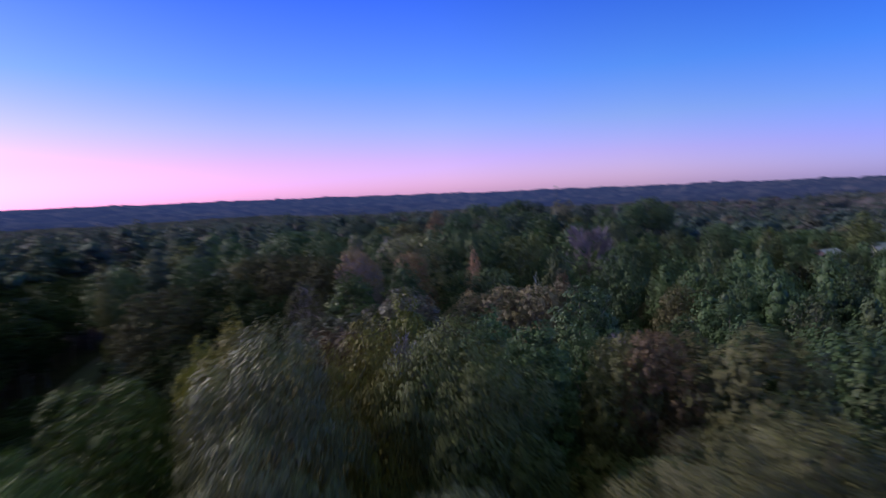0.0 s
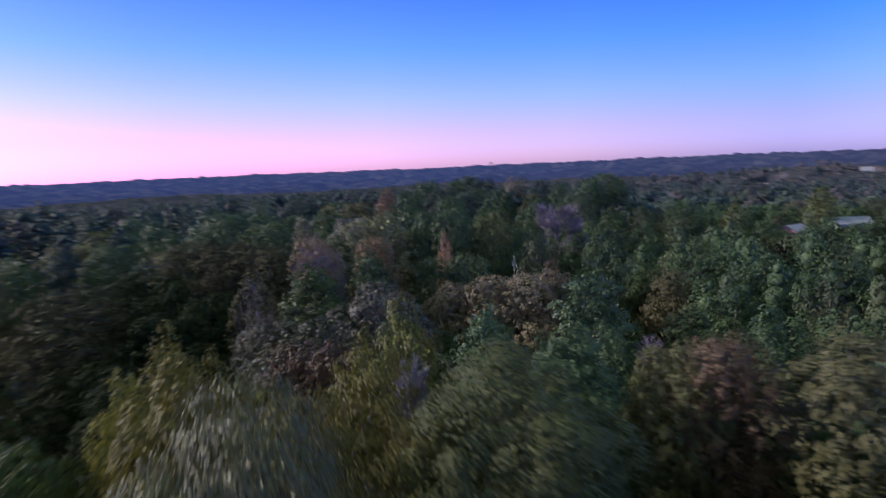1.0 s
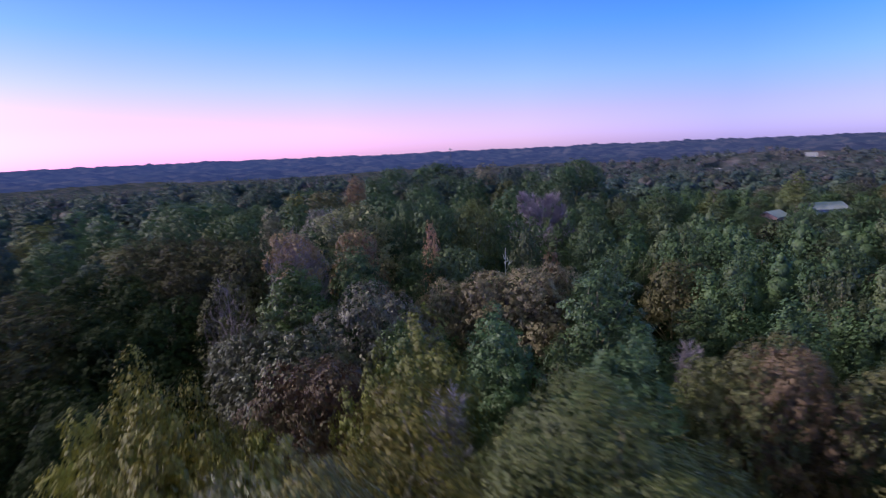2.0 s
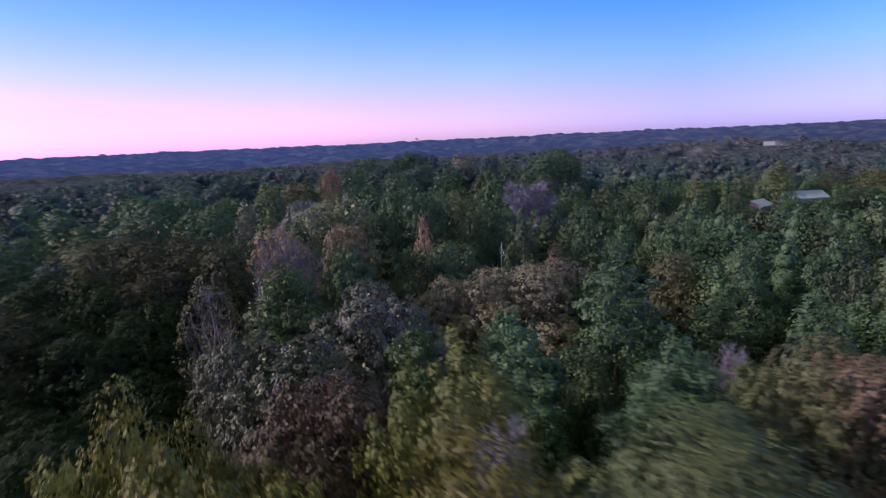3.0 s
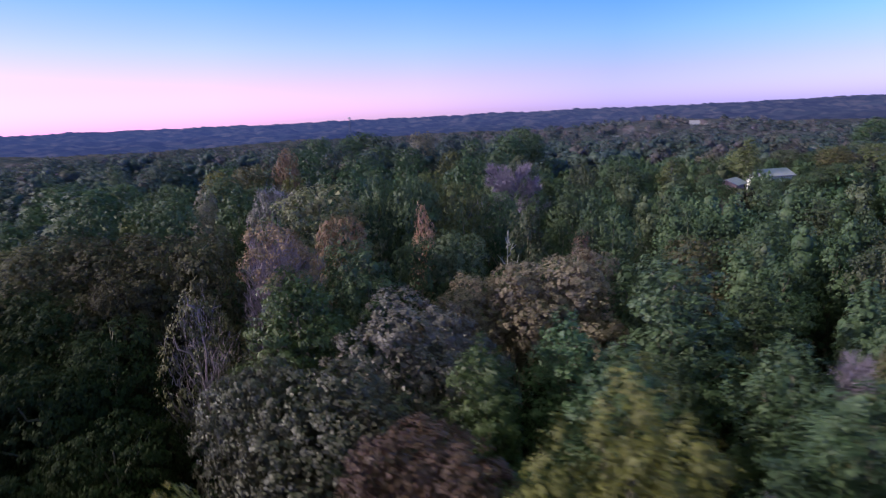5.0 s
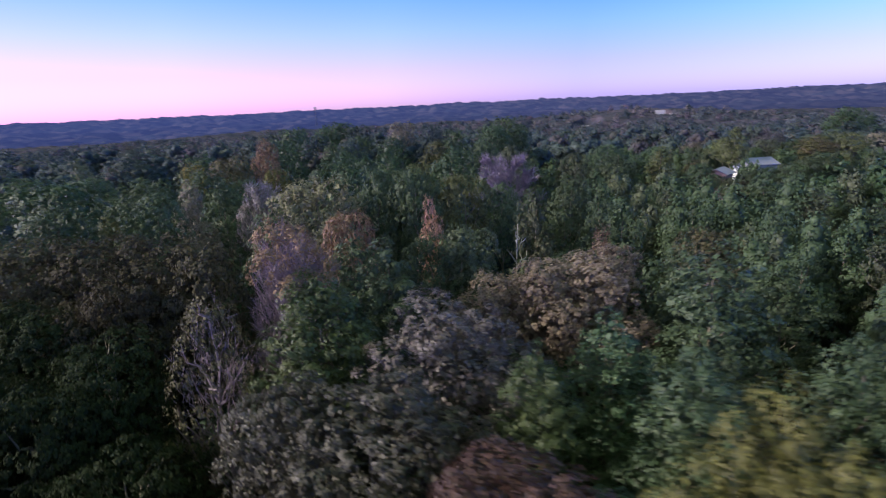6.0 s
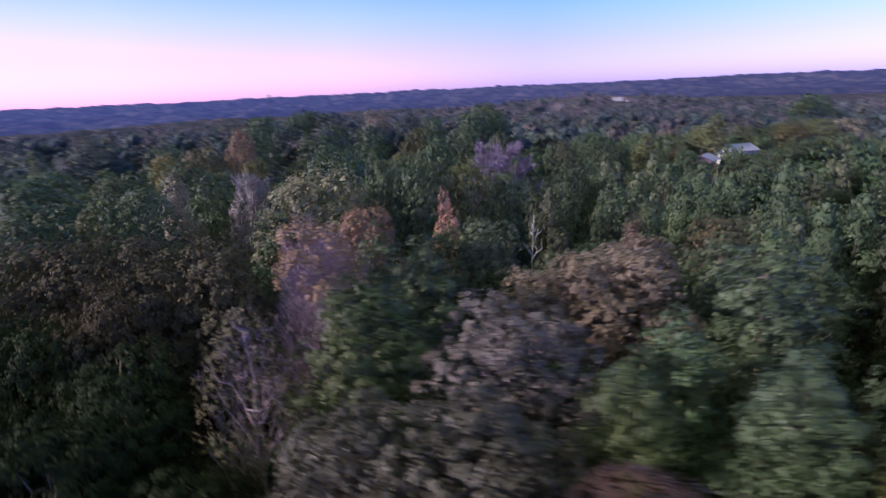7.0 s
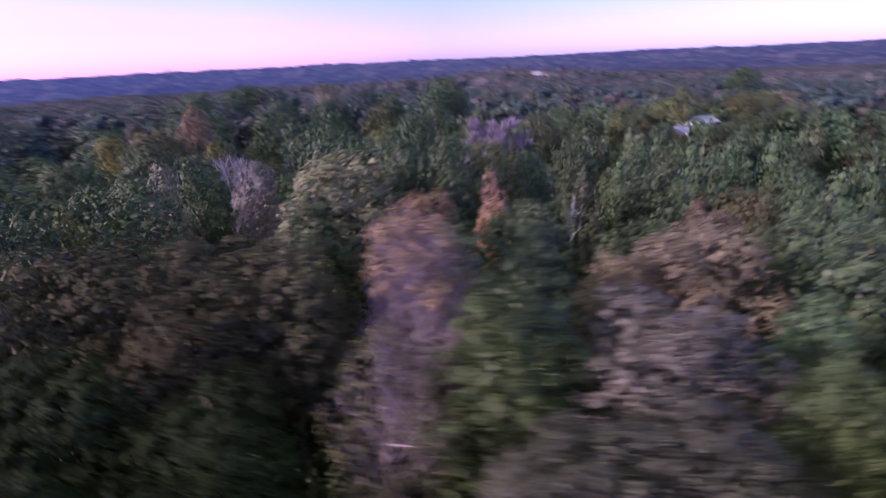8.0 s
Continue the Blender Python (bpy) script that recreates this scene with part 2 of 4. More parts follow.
def mesh_from(name, verts, faces, material):
    """A mesh from equal-sided faces held in arrays."""
    me = bpy.data.meshes.new(name)
    nf, k = faces.shape
    me.vertices.add(len(verts))
    me.vertices.foreach_set("co", np.asarray(verts, np.float32).ravel())
    me.loops.add(nf * k)
    me.loops.foreach_set("vertex_index", faces.astype(np.int32).ravel())
    me.polygons.add(nf)
    me.polygons.foreach_set("loop_start", np.arange(0, nf * k, k, dtype=np.int32))
    me.update(calc_edges=True)
    me.materials.append(material)
    return me


def polar_sheet(name, radii, angles, height, material):
    """A sheet of rings round the middle of the wood."""
    rr, aa = np.meshgrid(radii, angles, indexing="ij")
    x, y = rr * np.sin(aa), 30 + rr * np.cos(aa)
    v = np.stack([x, y, height(x, y)], -1).reshape(-1, 3)
    n, m = len(radii), len(angles)
    i = np.arange((n - 1) * (m - 1))
    a = (i // (m - 1)) * m + i % (m - 1)
    f = np.stack([a, a + 1, a + m + 1, a + m], -1)
    me = mesh_from(name, v, f, material)
    me.polygons.foreach_set("use_smooth", np.ones(len(f), bool))
    return me


radii = np.concatenate([[0.01], np.geomspace(4, 4700, 90)])
ground = tagged(new("ground", polar_sheet("ground", radii, np.linspace(0, math.tau, 241), land, LITTER)), "dark leaf-strewn woodland ground", "ground", kind="structure")


def lane(name, label, points, width, lift, material, kind="structure"):
    """A strip laid along points, a little above the ground, with a kerb-like edge down into it."""
    p = np.array(points, float)
    d = np.gradient(p, axis=0)
    side = np.stack([d[:, 1], -d[:, 0]], -1)
    side = side / np.linalg.norm(side, axis=1, keepdims=True) * width / 2
    rows = []
    for off, drop in ((-1.04, -0.25), (-1.0, 0.0), (0.0, 0.05), (1.0, 0.0), (1.04, -0.25)):
        q = p + side * off
        rows.append(np.stack([q[:, 0], q[:, 1], land(p[:, 0], p[:, 1]) + lift + drop], -1))
    v = np.stack(rows, 1).reshape(-1, 3)
    i = np.arange((len(p) - 1) * 4)
    a = (i // 4) * 5 + i % 4
    return tagged(new(name, mesh_from(name, v, np.stack([a, a + 1, a + 6, a + 5], -1), material)), label, "road", kind=kind)


ASPHALT = rough_material("dark_asphalt", [(0.3, (0.045, 0.046, 0.05)), (0.7, (0.075, 0.076, 0.082))], 0.5, 0.8, 0.3)
ROAD_PAINT = rough_material("worn_white_paint", [(0.3, (0.4, 0.4, 0.4)), (0.7, (0.7, 0.7, 0.7))], 1.2, 0.7, 0.1)
along = np.linspace(0, 1, 40)
lane_way = [(-47.0 - 22.0 * math.sin(1.75 * u), 52.0 + 74.0 * u) for u in along]
lane("road", "narrow dark asphalt lane through the shaded wood", lane_way, 5.2, 0.35, ASPHALT)
for k in range(6, 38, 5):
    lane("trim", "worn white dash on the lane", lane_way[k:k + 2], 0.22, 0.412, ROAD_PAINT)


# ---- distant wooded ridges ----
def crown_domes(x, y, cell, seed):
    """Heights of rounded tree crowns, one to each cell of an uneven grid, from 0 to about 1."""
    i, j = np.floor(x / cell).astype(int), np.floor(y / cell).astype(int)
    best = np.zeros_like(x)
    for di in (-1, 0, 1):
        for dj in (-1, 0, 1):
            a, b = i + di, j + dj
            k = (a * 73856093 ^ b * 19349663 ^ seed * 83492791) & 0xFFFFF
            u, v, w = (k * 7919 % 1009) / 1009.0, (k * 104729 % 1013) / 1013.0, (k * 15485863 % 1019) / 1019.0
            d2 = ((x - (a + u) * cell) ** 2 + (y - (b + v) * cell) ** 2) / (0.72 * cell) ** 2
            best = np.maximum(best, (0.45 + 0.55 * w) * np.sqrt(np.clip(1 - d2, 0, 1)))
    return best


def far_canopy(x, y):
    r = np.hypot(x, y - 30)
    lumps = 3.0 * waves(x, y, 170, 23) + 4.0 * smooth(1400, 2000, r) * waves(x, y, 330, 24) + (8.0 + 8.0 * smooth(1300, 2000, r)) * crown_domes(x, y, 38.0, 3) + 4.0 * crown_domes(x, y, 17.0, 5)
    return land(x, y) + (3 + lumps) * smooth(820, 950, r) - 4


def ridge_material():
    m, t, out = nodes_of("haze_glow_ridge_woods")
    c = t.nodes.new("ShaderNodeTexCoord")
    cells = t.nodes.new("ShaderNodeTexVoronoi")
    cells.voronoi_dimensions = "2D"
    cells.inputs["Scale"].default_value = 1 / 24.0
    t.links.new(c.outputs["Object"], cells.inputs["Vector"])
    grey = t.nodes.new("ShaderNodeRGBToBW")
    t.links.new(cells.outputs["Color"], grey.inputs[0])
    each = ramp(t, grey.outputs[0], [(0.25, (0.004, 0.007, 0.009)), (0.5, (0.01, 0.014, 0.018)), (0.68, (0.022, 0.022, 0.027)), (0.85, (0.034, 0.03, 0.035))])
    wide = ramp(t, noise_of(t, 0.006, 5), [(0.35, (0.8, 0.85, 0.9)), (0.65, (1.9, 1.8, 1.6))])
    p = t.nodes.new("ShaderNodeBsdfPrincipled")
    p.inputs["Roughness"].default_value = 0.95
    p.inputs["Specular IOR Level"].default_value = 0.0
    t.links.new(mixed(t, 1.0, each, wide, "MULTIPLY"), p.inputs["Base Color"])
    # aerial haze put on the far backdrop as a blue glow, fainter round to the far side from the sun
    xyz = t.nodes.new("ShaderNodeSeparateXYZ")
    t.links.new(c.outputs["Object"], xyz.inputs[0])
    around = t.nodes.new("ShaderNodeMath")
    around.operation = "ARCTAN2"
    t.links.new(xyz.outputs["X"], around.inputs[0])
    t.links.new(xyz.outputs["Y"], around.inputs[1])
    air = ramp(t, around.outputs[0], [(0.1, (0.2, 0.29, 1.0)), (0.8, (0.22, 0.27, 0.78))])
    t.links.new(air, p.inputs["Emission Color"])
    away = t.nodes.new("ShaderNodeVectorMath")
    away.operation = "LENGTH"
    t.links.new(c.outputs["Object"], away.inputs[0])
    # the haze glow grows with distance
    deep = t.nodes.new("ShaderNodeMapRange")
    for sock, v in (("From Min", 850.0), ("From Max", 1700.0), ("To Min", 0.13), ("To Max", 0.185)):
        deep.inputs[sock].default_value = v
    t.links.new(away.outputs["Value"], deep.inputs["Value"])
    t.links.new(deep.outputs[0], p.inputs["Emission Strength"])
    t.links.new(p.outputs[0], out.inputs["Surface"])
    return m


ridge_radii = np.concatenate([np.linspace(830, 1500, 60), np.linspace(1516, 2500, 56), np.linspace(2600, 4500, 10)])
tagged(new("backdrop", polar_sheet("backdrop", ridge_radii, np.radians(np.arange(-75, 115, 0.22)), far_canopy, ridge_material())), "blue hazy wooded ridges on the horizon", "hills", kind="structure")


# ---- leaves, limbs and trees ----
def unit(v):
    return v / np.maximum(np.linalg.norm(v, axis=-1, keepdims=True), 1e-9)


def leaves(rng, centre, normal, size, slim=0.6, sides=4):
    """Arrays of small bent leaves: rhombs (4) or single triangles (3)."""
    n = len(centre)
    t = unit(np.cross(normal, unit(rng.normal(size=(n, 3)))))
    b = np.cross(normal, t)
    s = size[:, None]
    if sides == 4:
        bend = normal * s * 0.22
        v = np.stack([centre - t * s, centre + b * s * slim + bend, centre + t * s, centre - b * s * slim + bend], 1)
    else:
        v = np.stack([centre - t * s, centre + t * s * 0.7 + b * s * slim * 1.4, centre + t * s * 0.7 - b * s * slim * 1.4], 1)
    return v.reshape(-1, 3), np.arange(n * sides).reshape(n, sides)


def puff_sites(rng, lobes, count, gap, low=-0.5):
    """Places for the tufts of leaves on the outside of a crown's lobes (rows of x, y, z, radius, height over width), spread evenly, and the way each one faces."""
    n = count * 8
    w = lobes[:, 3] ** 2
    k = rng.choice(len(lobes), n, p=w / w.sum())
    d = unit(rng.normal(size=(n, 3)) + (0, 0, 0.25))
    stretch = np.stack([np.ones(n), np.ones(n), lobes[k, 4]], -1)
    p = lobes[k, :3] + d * lobes[k, 3:4] * stretch
    q = (p[:, None] - lobes[None, :, :3]) / np.stack([lobes[:, 3], lobes[:, 3], lobes[:, 3] * lobes[:, 4]], -1)[None]
    keep = ~((q ** 2).sum(-1) < 0.86).any(1) & (d[:, 2] > low)
    p, face = p[keep], unit(d / stretch)[keep]
    chosen = [0]
    for i in range(1, len(p)):
        if ((p[chosen] - p[i]) ** 2).sum(-1).min() > gap * gap:
            chosen.append(i)
            if len(chosen) == count:
                break
    return p[chosen], face[chosen]


def leaf_puffs(rng, sites, face, total, radius, size, slim, flat, heart, whole):
    """Leaves in small domed tufts; every tuft differs in size and fullness."""
    m = len(sites)
    share = rng.uniform(0.2, 1.8, m)
    j = rng.choice(m, total, p=share / share.sum())
    r = radius * rng.uniform(0.7, 1.35, m)
    e = unit(face[j] + rng.normal(size=(total, 3)) * 0.8)
    at = sites[j] + e * (r[j] * rng.uniform(0.45, 1.12, total))[:, None] * (1.0, 1.0, flat)
    out = unit((at - (0, 0, heart)) * (1.0, 1.0, 0.8))
    nrm = unit(e * 0.65 * (1.1 - whole) + face[j] * 0.5 + out * whole + rng.normal(size=(total, 3)) * 0.27 + (0, 0, 0.1))
    return leaves(rng, at, nrm, size * rng.uniform(0.55, 1.35, total), slim, 3)


def inner_leaves(rng, lobes, count, size):
    """Larger leaves scattered through the inside of a crown, which close it from behind."""
    k = rng.choice(len(lobes), count, p=lobes[:, 3] ** 2 / (lobes[:, 3] ** 2).sum())
    deep = 0.86 * rng.uniform(0, 1, count) ** 0.4
    way = unit(rng.normal(size=(count, 3)))
    at = lobes[k, :3] + way * (lobes[k, 3] * deep)[:, None] * np.stack([np.ones(count), np.ones(count), lobes[k, 4]], -1)
    return leaves(rng, at, unit(way + rng.normal(size=(count, 3)) * 0.5), size * rng.uniform(0.6, 1.3, count), 0.7, 3)


def round_form(subdivisions):
    bm = bmesh.new()
    bmesh.ops.create_icosphere(bm, subdivisions=subdivisions, radius=1.0)
    v, f = np.array([p.co[:] for p in bm.verts]), np.array([[p.index for p in q.verts] for q in bm.faces])
    bm.free()
    return v, f


FORM_ROUGH = round_form(1)


def inner_lumps(rng, clumps, fill, flat, form_of=FORM_ROUGH, uneven=0.2):
    """The dense leafage inside the lumps of a crown, as uneven closed shapes."""
    bv, bf = form_of
    n, m = len(clumps), len(bv)
    a = rng.uniform(0, math.tau, n)
    ca, sa = np.cos(a)[:, None], np.sin(a)[:, None]
    r = clumps[:, 3][:, None] * fill * rng.uniform(1 - uneven, 1 + uneven, (n, m))
    x, y, z = bv[:, 0] * ca - bv[:, 1] * sa, bv[:, 0] * sa + bv[:, 1] * ca, np.broadcast_to(bv[:, 2], (n, m))
    v = np.stack([x * r, y * r, z * r * flat], -1) + clumps[:, None, :3]
    f = (bf[None] + (np.arange(n) * m)[:, None, None]).reshape(-1, 3)
    return v.reshape(-1, 3), f


def tube(path, radius, sides=6):
    """A tapered tube along points, as arrays of quads."""
    path, radius = np.asarray(path, float), np.asarray(radius, float)
    d = unit(np.gradient(path, axis=0))
    ref = np.where(np.abs(d[:, 2:3]) > 0.9, [[1.0, 0, 0]], [[0, 0, 1.0]])
    u = unit(np.cross(d, ref))
    w = np.cross(d, u)
    a = np.linspace(0, math.tau, sides, endpoint=False)
    v = path[:, None] + radius[:, None, None] * (np.cos(a)[None, :, None] * u[:, None] + np.sin(a)[None, :, None] * w[:, None])
    n = len(path)
    i, j = np.meshgrid(np.arange(n - 1), np.arange(sides), indexing="ij")
    a0, a1 = i * sides + j, i * sides + (j + 1) % sides
    f = np.stack([a0, a1, a1 + sides, a0 + sides], -1).reshape(-1, 4)
    return v.reshape(-1, 3), f


def joined(pieces):
    vs, fs, n = [], [], 0
    for v, f in pieces:
        vs.append(v), fs.append(f + n)
        n += len(v)
    return np.concatenate(vs), np.concatenate(fs)


def bowed(rng, a, b, n, wobble):
    t = np.linspace(0, 1, n)[:, None]
    p = np.asarray(a, float) * (1 - t) + np.asarray(b, float) * t
    bump = rng.normal(size=(n, 3)) * wobble
    bump[0] = bump[-1] = 0
    return p + bump


def broad_lobes(rng, h, w, low=0.34):
    """A broad, lobed hardwood crown: one large dome with many smaller ones on it."""
    mid, half = h * (1 + low) / 2, h * (1 - low) / 2
    main = w * 0.34
    rows = [(0, 0, mid - 0.06 * half, main, half * 0.78 / main)]
    for i in range(14):
        z = 1 - 1.5 * (i + 0.5) / 14
        a, rr = i * 2.4 + rng.uniform(-0.5, 0.5), math.sqrt(max(0.0, 1 - z * z))
        out = rng.uniform(0.72, 1.05)
        r = w * rng.uniform(0.12, 0.22)
        rows.append((rr * math.cos(a) * main * out, rr * math.sin(a) * main * out, min(mid + z * half * 0.74 * out, h - r * 0.85), r, rng.uniform(0.7, 1.0)))
    return np.array(rows)


def upright_lobes(rng, h, w, low=0.22):
    """A narrow crown of several pointed tops."""
    rows = []
    for i in range(8):
        r = w * rng.uniform(0.12, 0.17)
        tall = rng.uniform(1.7, 2.5)
        a, off = i * 2.4, (0 if i == 0 else w * rng.uniform(0.12, 0.3))
        top = h * (1.0 if i == 0 else rng.uniform(0.74, 0.95))
        rows.append((off * math.cos(a), off * math.sin(a), top - r * tall, r, tall))
    for i in range(10):
        r = w * rng.uniform(0.15, 0.22)
        a, off = i * 2.4 + 1.0, w * rng.uniform(0.12, 0.27)
        rows.append((off * math.cos(a), off * math.sin(a), h * rng.uniform(low + 0.1, 0.7), r, rng.uniform(1.0, 1.6)))
    return np.array(rows)


def pine_lobes(rng, h, w, low=0.4):
    """A pine's domed crown of flat needle pads on whorled, slightly lifted boughs."""
    rows = []
    boughs = 34
    for i in range(boughs):
        u = (i + rng.uniform(0.1, 0.9)) / boughs
        full = w * 0.5 * math.sqrt(max(0.03, 1 - (1.25 * (u - 0.3)) ** 2 * 1.25)) * rng.uniform(0.7, 1.1)
        a = i * 2.4 + rng.uniform(-0.4, 0.4)
        r = 0.3 * full + 0.42
        off = max(0.0, full - r)
        rows.append((off * math.cos(a), off * math.sin(a), h * (low + (0.95 - low) * u) + off * 0.2, r, rng.uniform(0.42, 0.62)))
    rows.append((0, 0, h - 0.9, 0.7, 1.2))
    return np.array(rows)


SHAPES = {
    "broad": dict(h=20, w=10.5, lobes=broad_lobes, slim=0.62, limbs=9, thick=1.0, flat=0.8),
    "upright": dict(h=20, w=7.5, lobes=upright_lobes, slim=0.6, limbs=7, thick=0.85, flat=1.0),
    "pine": dict(h=20, w=8.0, lobes=pine_lobes, slim=0.3, limbs=9, thick=1.25, flat=0.6, puff=1.4),
    "open": dict(h=20, w=8.0, lobes=lambda r, h, w: broad_lobes(r, h, w, 0.3), slim=0.62, limbs=16, thick=0.2, flat=0.8, leafy=0.82),
    "thin": dict(h=20, w=8.0, lobes=lambda r, h, w: broad_lobes(r, h, w, 0.3), slim=0.62, limbs=16, thick=0.16, flat=0.8, leafy=0.58),
}
# leaves, leaf size, sides of the trunk, tufts of leaves, size of a tuft
LODS = {"close": (36000, 0.062, 8, 460, 0.72), "near": (18000, 0.085, 7, 350, 0.45), "mid": (9600, 0.102, 5, 340, 0.45), "low": (5000, 0.13, 4, 320, 0.47), "back": (2400, 0.19, 4, 220, 0.55)}
FORMS = {}


def wood_of(rng, s, clumps, sides):
    """Trunk and limbs that reach into the lumps of the crown."""
    h = s["h"]
    top = np.array([rng.uniform(-0.3, 0.3), rng.uniform(-0.3, 0.3), h * 0.9])
    path = bowed(rng, (0, 0, -0.6), top, 9, 0.12)
    trunk = tube(path, np.linspace(0.27, 0.05, 9) * h / 20, sides)
    limbs = []
    for k in rng.permutation(len(clumps))[: s["limbs"]]:
        end = clumps[k, :3]
        z0 = max(h * 0.25, end[2] - 0.45 * math.hypot(end[0], end[1]) - 1.0)
        start = path[min(8, max(0, int(z0 / (h * 0.9) * 8)))]
        limbs.append(tube(bowed(rng, start, end, 5, 0.18), np.linspace(0.11, 0.02, 5), max(3, sides - 2)))
    return trunk, limbs


def twigs(rng, starts, ends, count, length, thin):
    """Fine twigs as slivers fanned round the outer half of the limbs."""
    k = rng.randint(0, len(starts), count)
    u = rng.uniform(0.35, 1.0, count)[:, None]
    a = starts[k] * (1 - u) + ends[k] * u
    way = unit(unit(ends[k] - starts[k]) * 0.9 + rng.normal(size=(count, 3)) * 0.55 + (0, 0, 0.35))
    b = a + way * (length * rng.uniform(0.4, 1.0, count))[:, None]
    side = unit(np.cross(way, rng.normal(size=(count, 3)))) * thin
    v = np.stack([a - side, a + side, b + side * 0.3, b - side * 0.3], 1).reshape(-1, 3)
    return v, np.arange(count * 4).reshape(count, 4)


def form(shape, lod, variant):
    """The shared meshes of one tree form: trunk, limbs, crown and, on thin crowns, twigs."""
    key = (shape, lod, variant)
    if key not in FORMS:
        rng = np.random.RandomState(100 + variant * 17 + len(shape) * 3 + len(lod) * 7)
        s = SHAPES[shape]
        total, size, wood_sides, tufts, spread = LODS[lod]
        spread *= s.get("puff", 1.0)
        lobes = s["lobes"](rng, s["h"], s["w"])
        lift = (s["h"] - spread * 0.6) / (lobes[:, 2] + lobes[:, 3] * lobes[:, 4]).max()
        lobes[:, 2] *= lift
        lobes[:, 4] *= lift
        clumps, face = puff_sites(rng, lobes, tufts, spread * 0.8, -0.5 if shape != "pine" else -0.2)
        upper = clumps[:, 2] > s["h"] * s.get("leafy", 0.0)
        slim = s["slim"]
        long = 1.35 if shape == "pine" else 1.0
        sprays = leaf_puffs(rng, clumps[upper], face[upper], int(total * s["thick"]), spread, size * long, slim, s["flat"], s["h"] * (0.62 if shape == "pine" else 0.58), 0.22 if lod in ("close", "near") else 0.42)
        if "leafy" not in s:
            sprays = joined([sprays, inner_leaves(rng, lobes, int(total * 0.16), size * 2.1)])
        v, f = sprays
        trunk, limbs = wood_of(rng, s, clumps, wood_sides)
        parts = []
        if lod in ("close", "near"):
            parts.append(("trunk", mesh_from("trunk", *trunk, BARK)))
            parts += [("limb", mesh_from("limb", *l, BARK)) for l in limbs]
        else:
            parts.append(("trunk", mesh_from("trunk", *joined([trunk] + limbs), BARK)))
        if "leafy" in s:
            axis = np.stack([clumps[:, 0] * 0.2, clumps[:, 1] * 0.2, clumps[:, 2] * 0.72], -1)
            tw = twigs(rng, axis, clumps[:, :3], 9500 if shape == "open" else 1500, 0.9, 0.02 if shape == "open" else 0.016)
            parts.append(("twig_mass", mesh_from("twig_mass", *tw, BARK)))
        parts.append(("crown", mesh_from("crown", v, f, LEAF["green"])))
        FORMS[key] = parts
    return FORMS[key]


WORDS = {
    "dull_mauve": ("hardwood_tree", "nearly bare mauve-brown tree in late autumn", "tree"),
    "woods_green": ("hardwood_tree", "tall green tree on the far edge of the wood", "tree"),
    "grey_olive": ("hardwood_tree", "broad olive tree with slope shade in its leaf colour", "tree"),
    "silver_oak": ("oak_tree", "broad oak with silvery grey-tan autumn leaves", "oak tree"),
    "woods_pine": ("pine_tree", "dark full-crowned pine with blue haze in its needle colour", "pine tree"),
    "deep_green": ("hardwood_tree", "green tree with shade put into its leaf colour", "tree"),
    "olive_green": ("hardwood_tree", "olive-green tree just turning in autumn", "tree"),
    "pale_gold": ("oak_tree", "broad pale gold oak in autumn leaf", "oak tree"),
    "deep_brown": ("hardwood_tree", "olive-brown tree with shade put into its leaf colour", "tree"),
    "olive_tan": ("hardwood_tree", "olive and tan autumn tree with dense leaves", "tree"),
    "fading": ("hardwood_tree", "tall grey-brown tree with fading leaves and painted glints", "tree"),
    "tan_grey": ("hardwood_tree", "grey-tan autumn tree with fading leaves", "tree"),
    "gold_green": ("poplar_tree", "yellow-green tree turning gold in autumn", "tree"),
    "blue_green": ("pine_tree", "large grey-green pine with layered boughs", "pine tree"),
    "peach": ("maple_tree", "peach-orange autumn tree in the wood", "tree"),
    "red_brown": ("maple_tree", "slim red-brown autumn tree", "tree"),
    "pine": ("pine_tree", "tall dark green pine with a bare lower trunk", "pine tree"),
    "blue_pine": ("pine_tree", "bluish green pine with soft needle tufts", "pine tree"),
    "green_pine": ("pine_tree", "fresh green pine standing among autumn hardwoods", "pine tree"),
    "green": ("hardwood_tree", "leafy green tree in the dense wood", "tree"),
    "grey_green": ("hardwood_tree", "grey-green leafy tree in the dense wood", "tree"),
    "bright": ("hardwood_tree", "bright green leafy tree among darker crowns", "tree"),
    "lavender_oak": ("oak_tree", "broad oak with dull mauve-grey autumn leaves", "oak tree"),
    "rust": ("oak_tree", "broad oak with rusty brown autumn leaves", "oak tree"),
    "olive_brown": ("hardwood_tree", "olive-brown tree turning in autumn", "tree"),
    "maroon": ("hardwood_tree", "dull maroon-brown tree in autumn leaf", "tree"),
    "orange": ("maple_tree", "small orange-leaved tree in autumn colour", "tree"),
    "gold": ("poplar_tree", "yellow-gold autumn tree with pointed tops", "tree"),
}


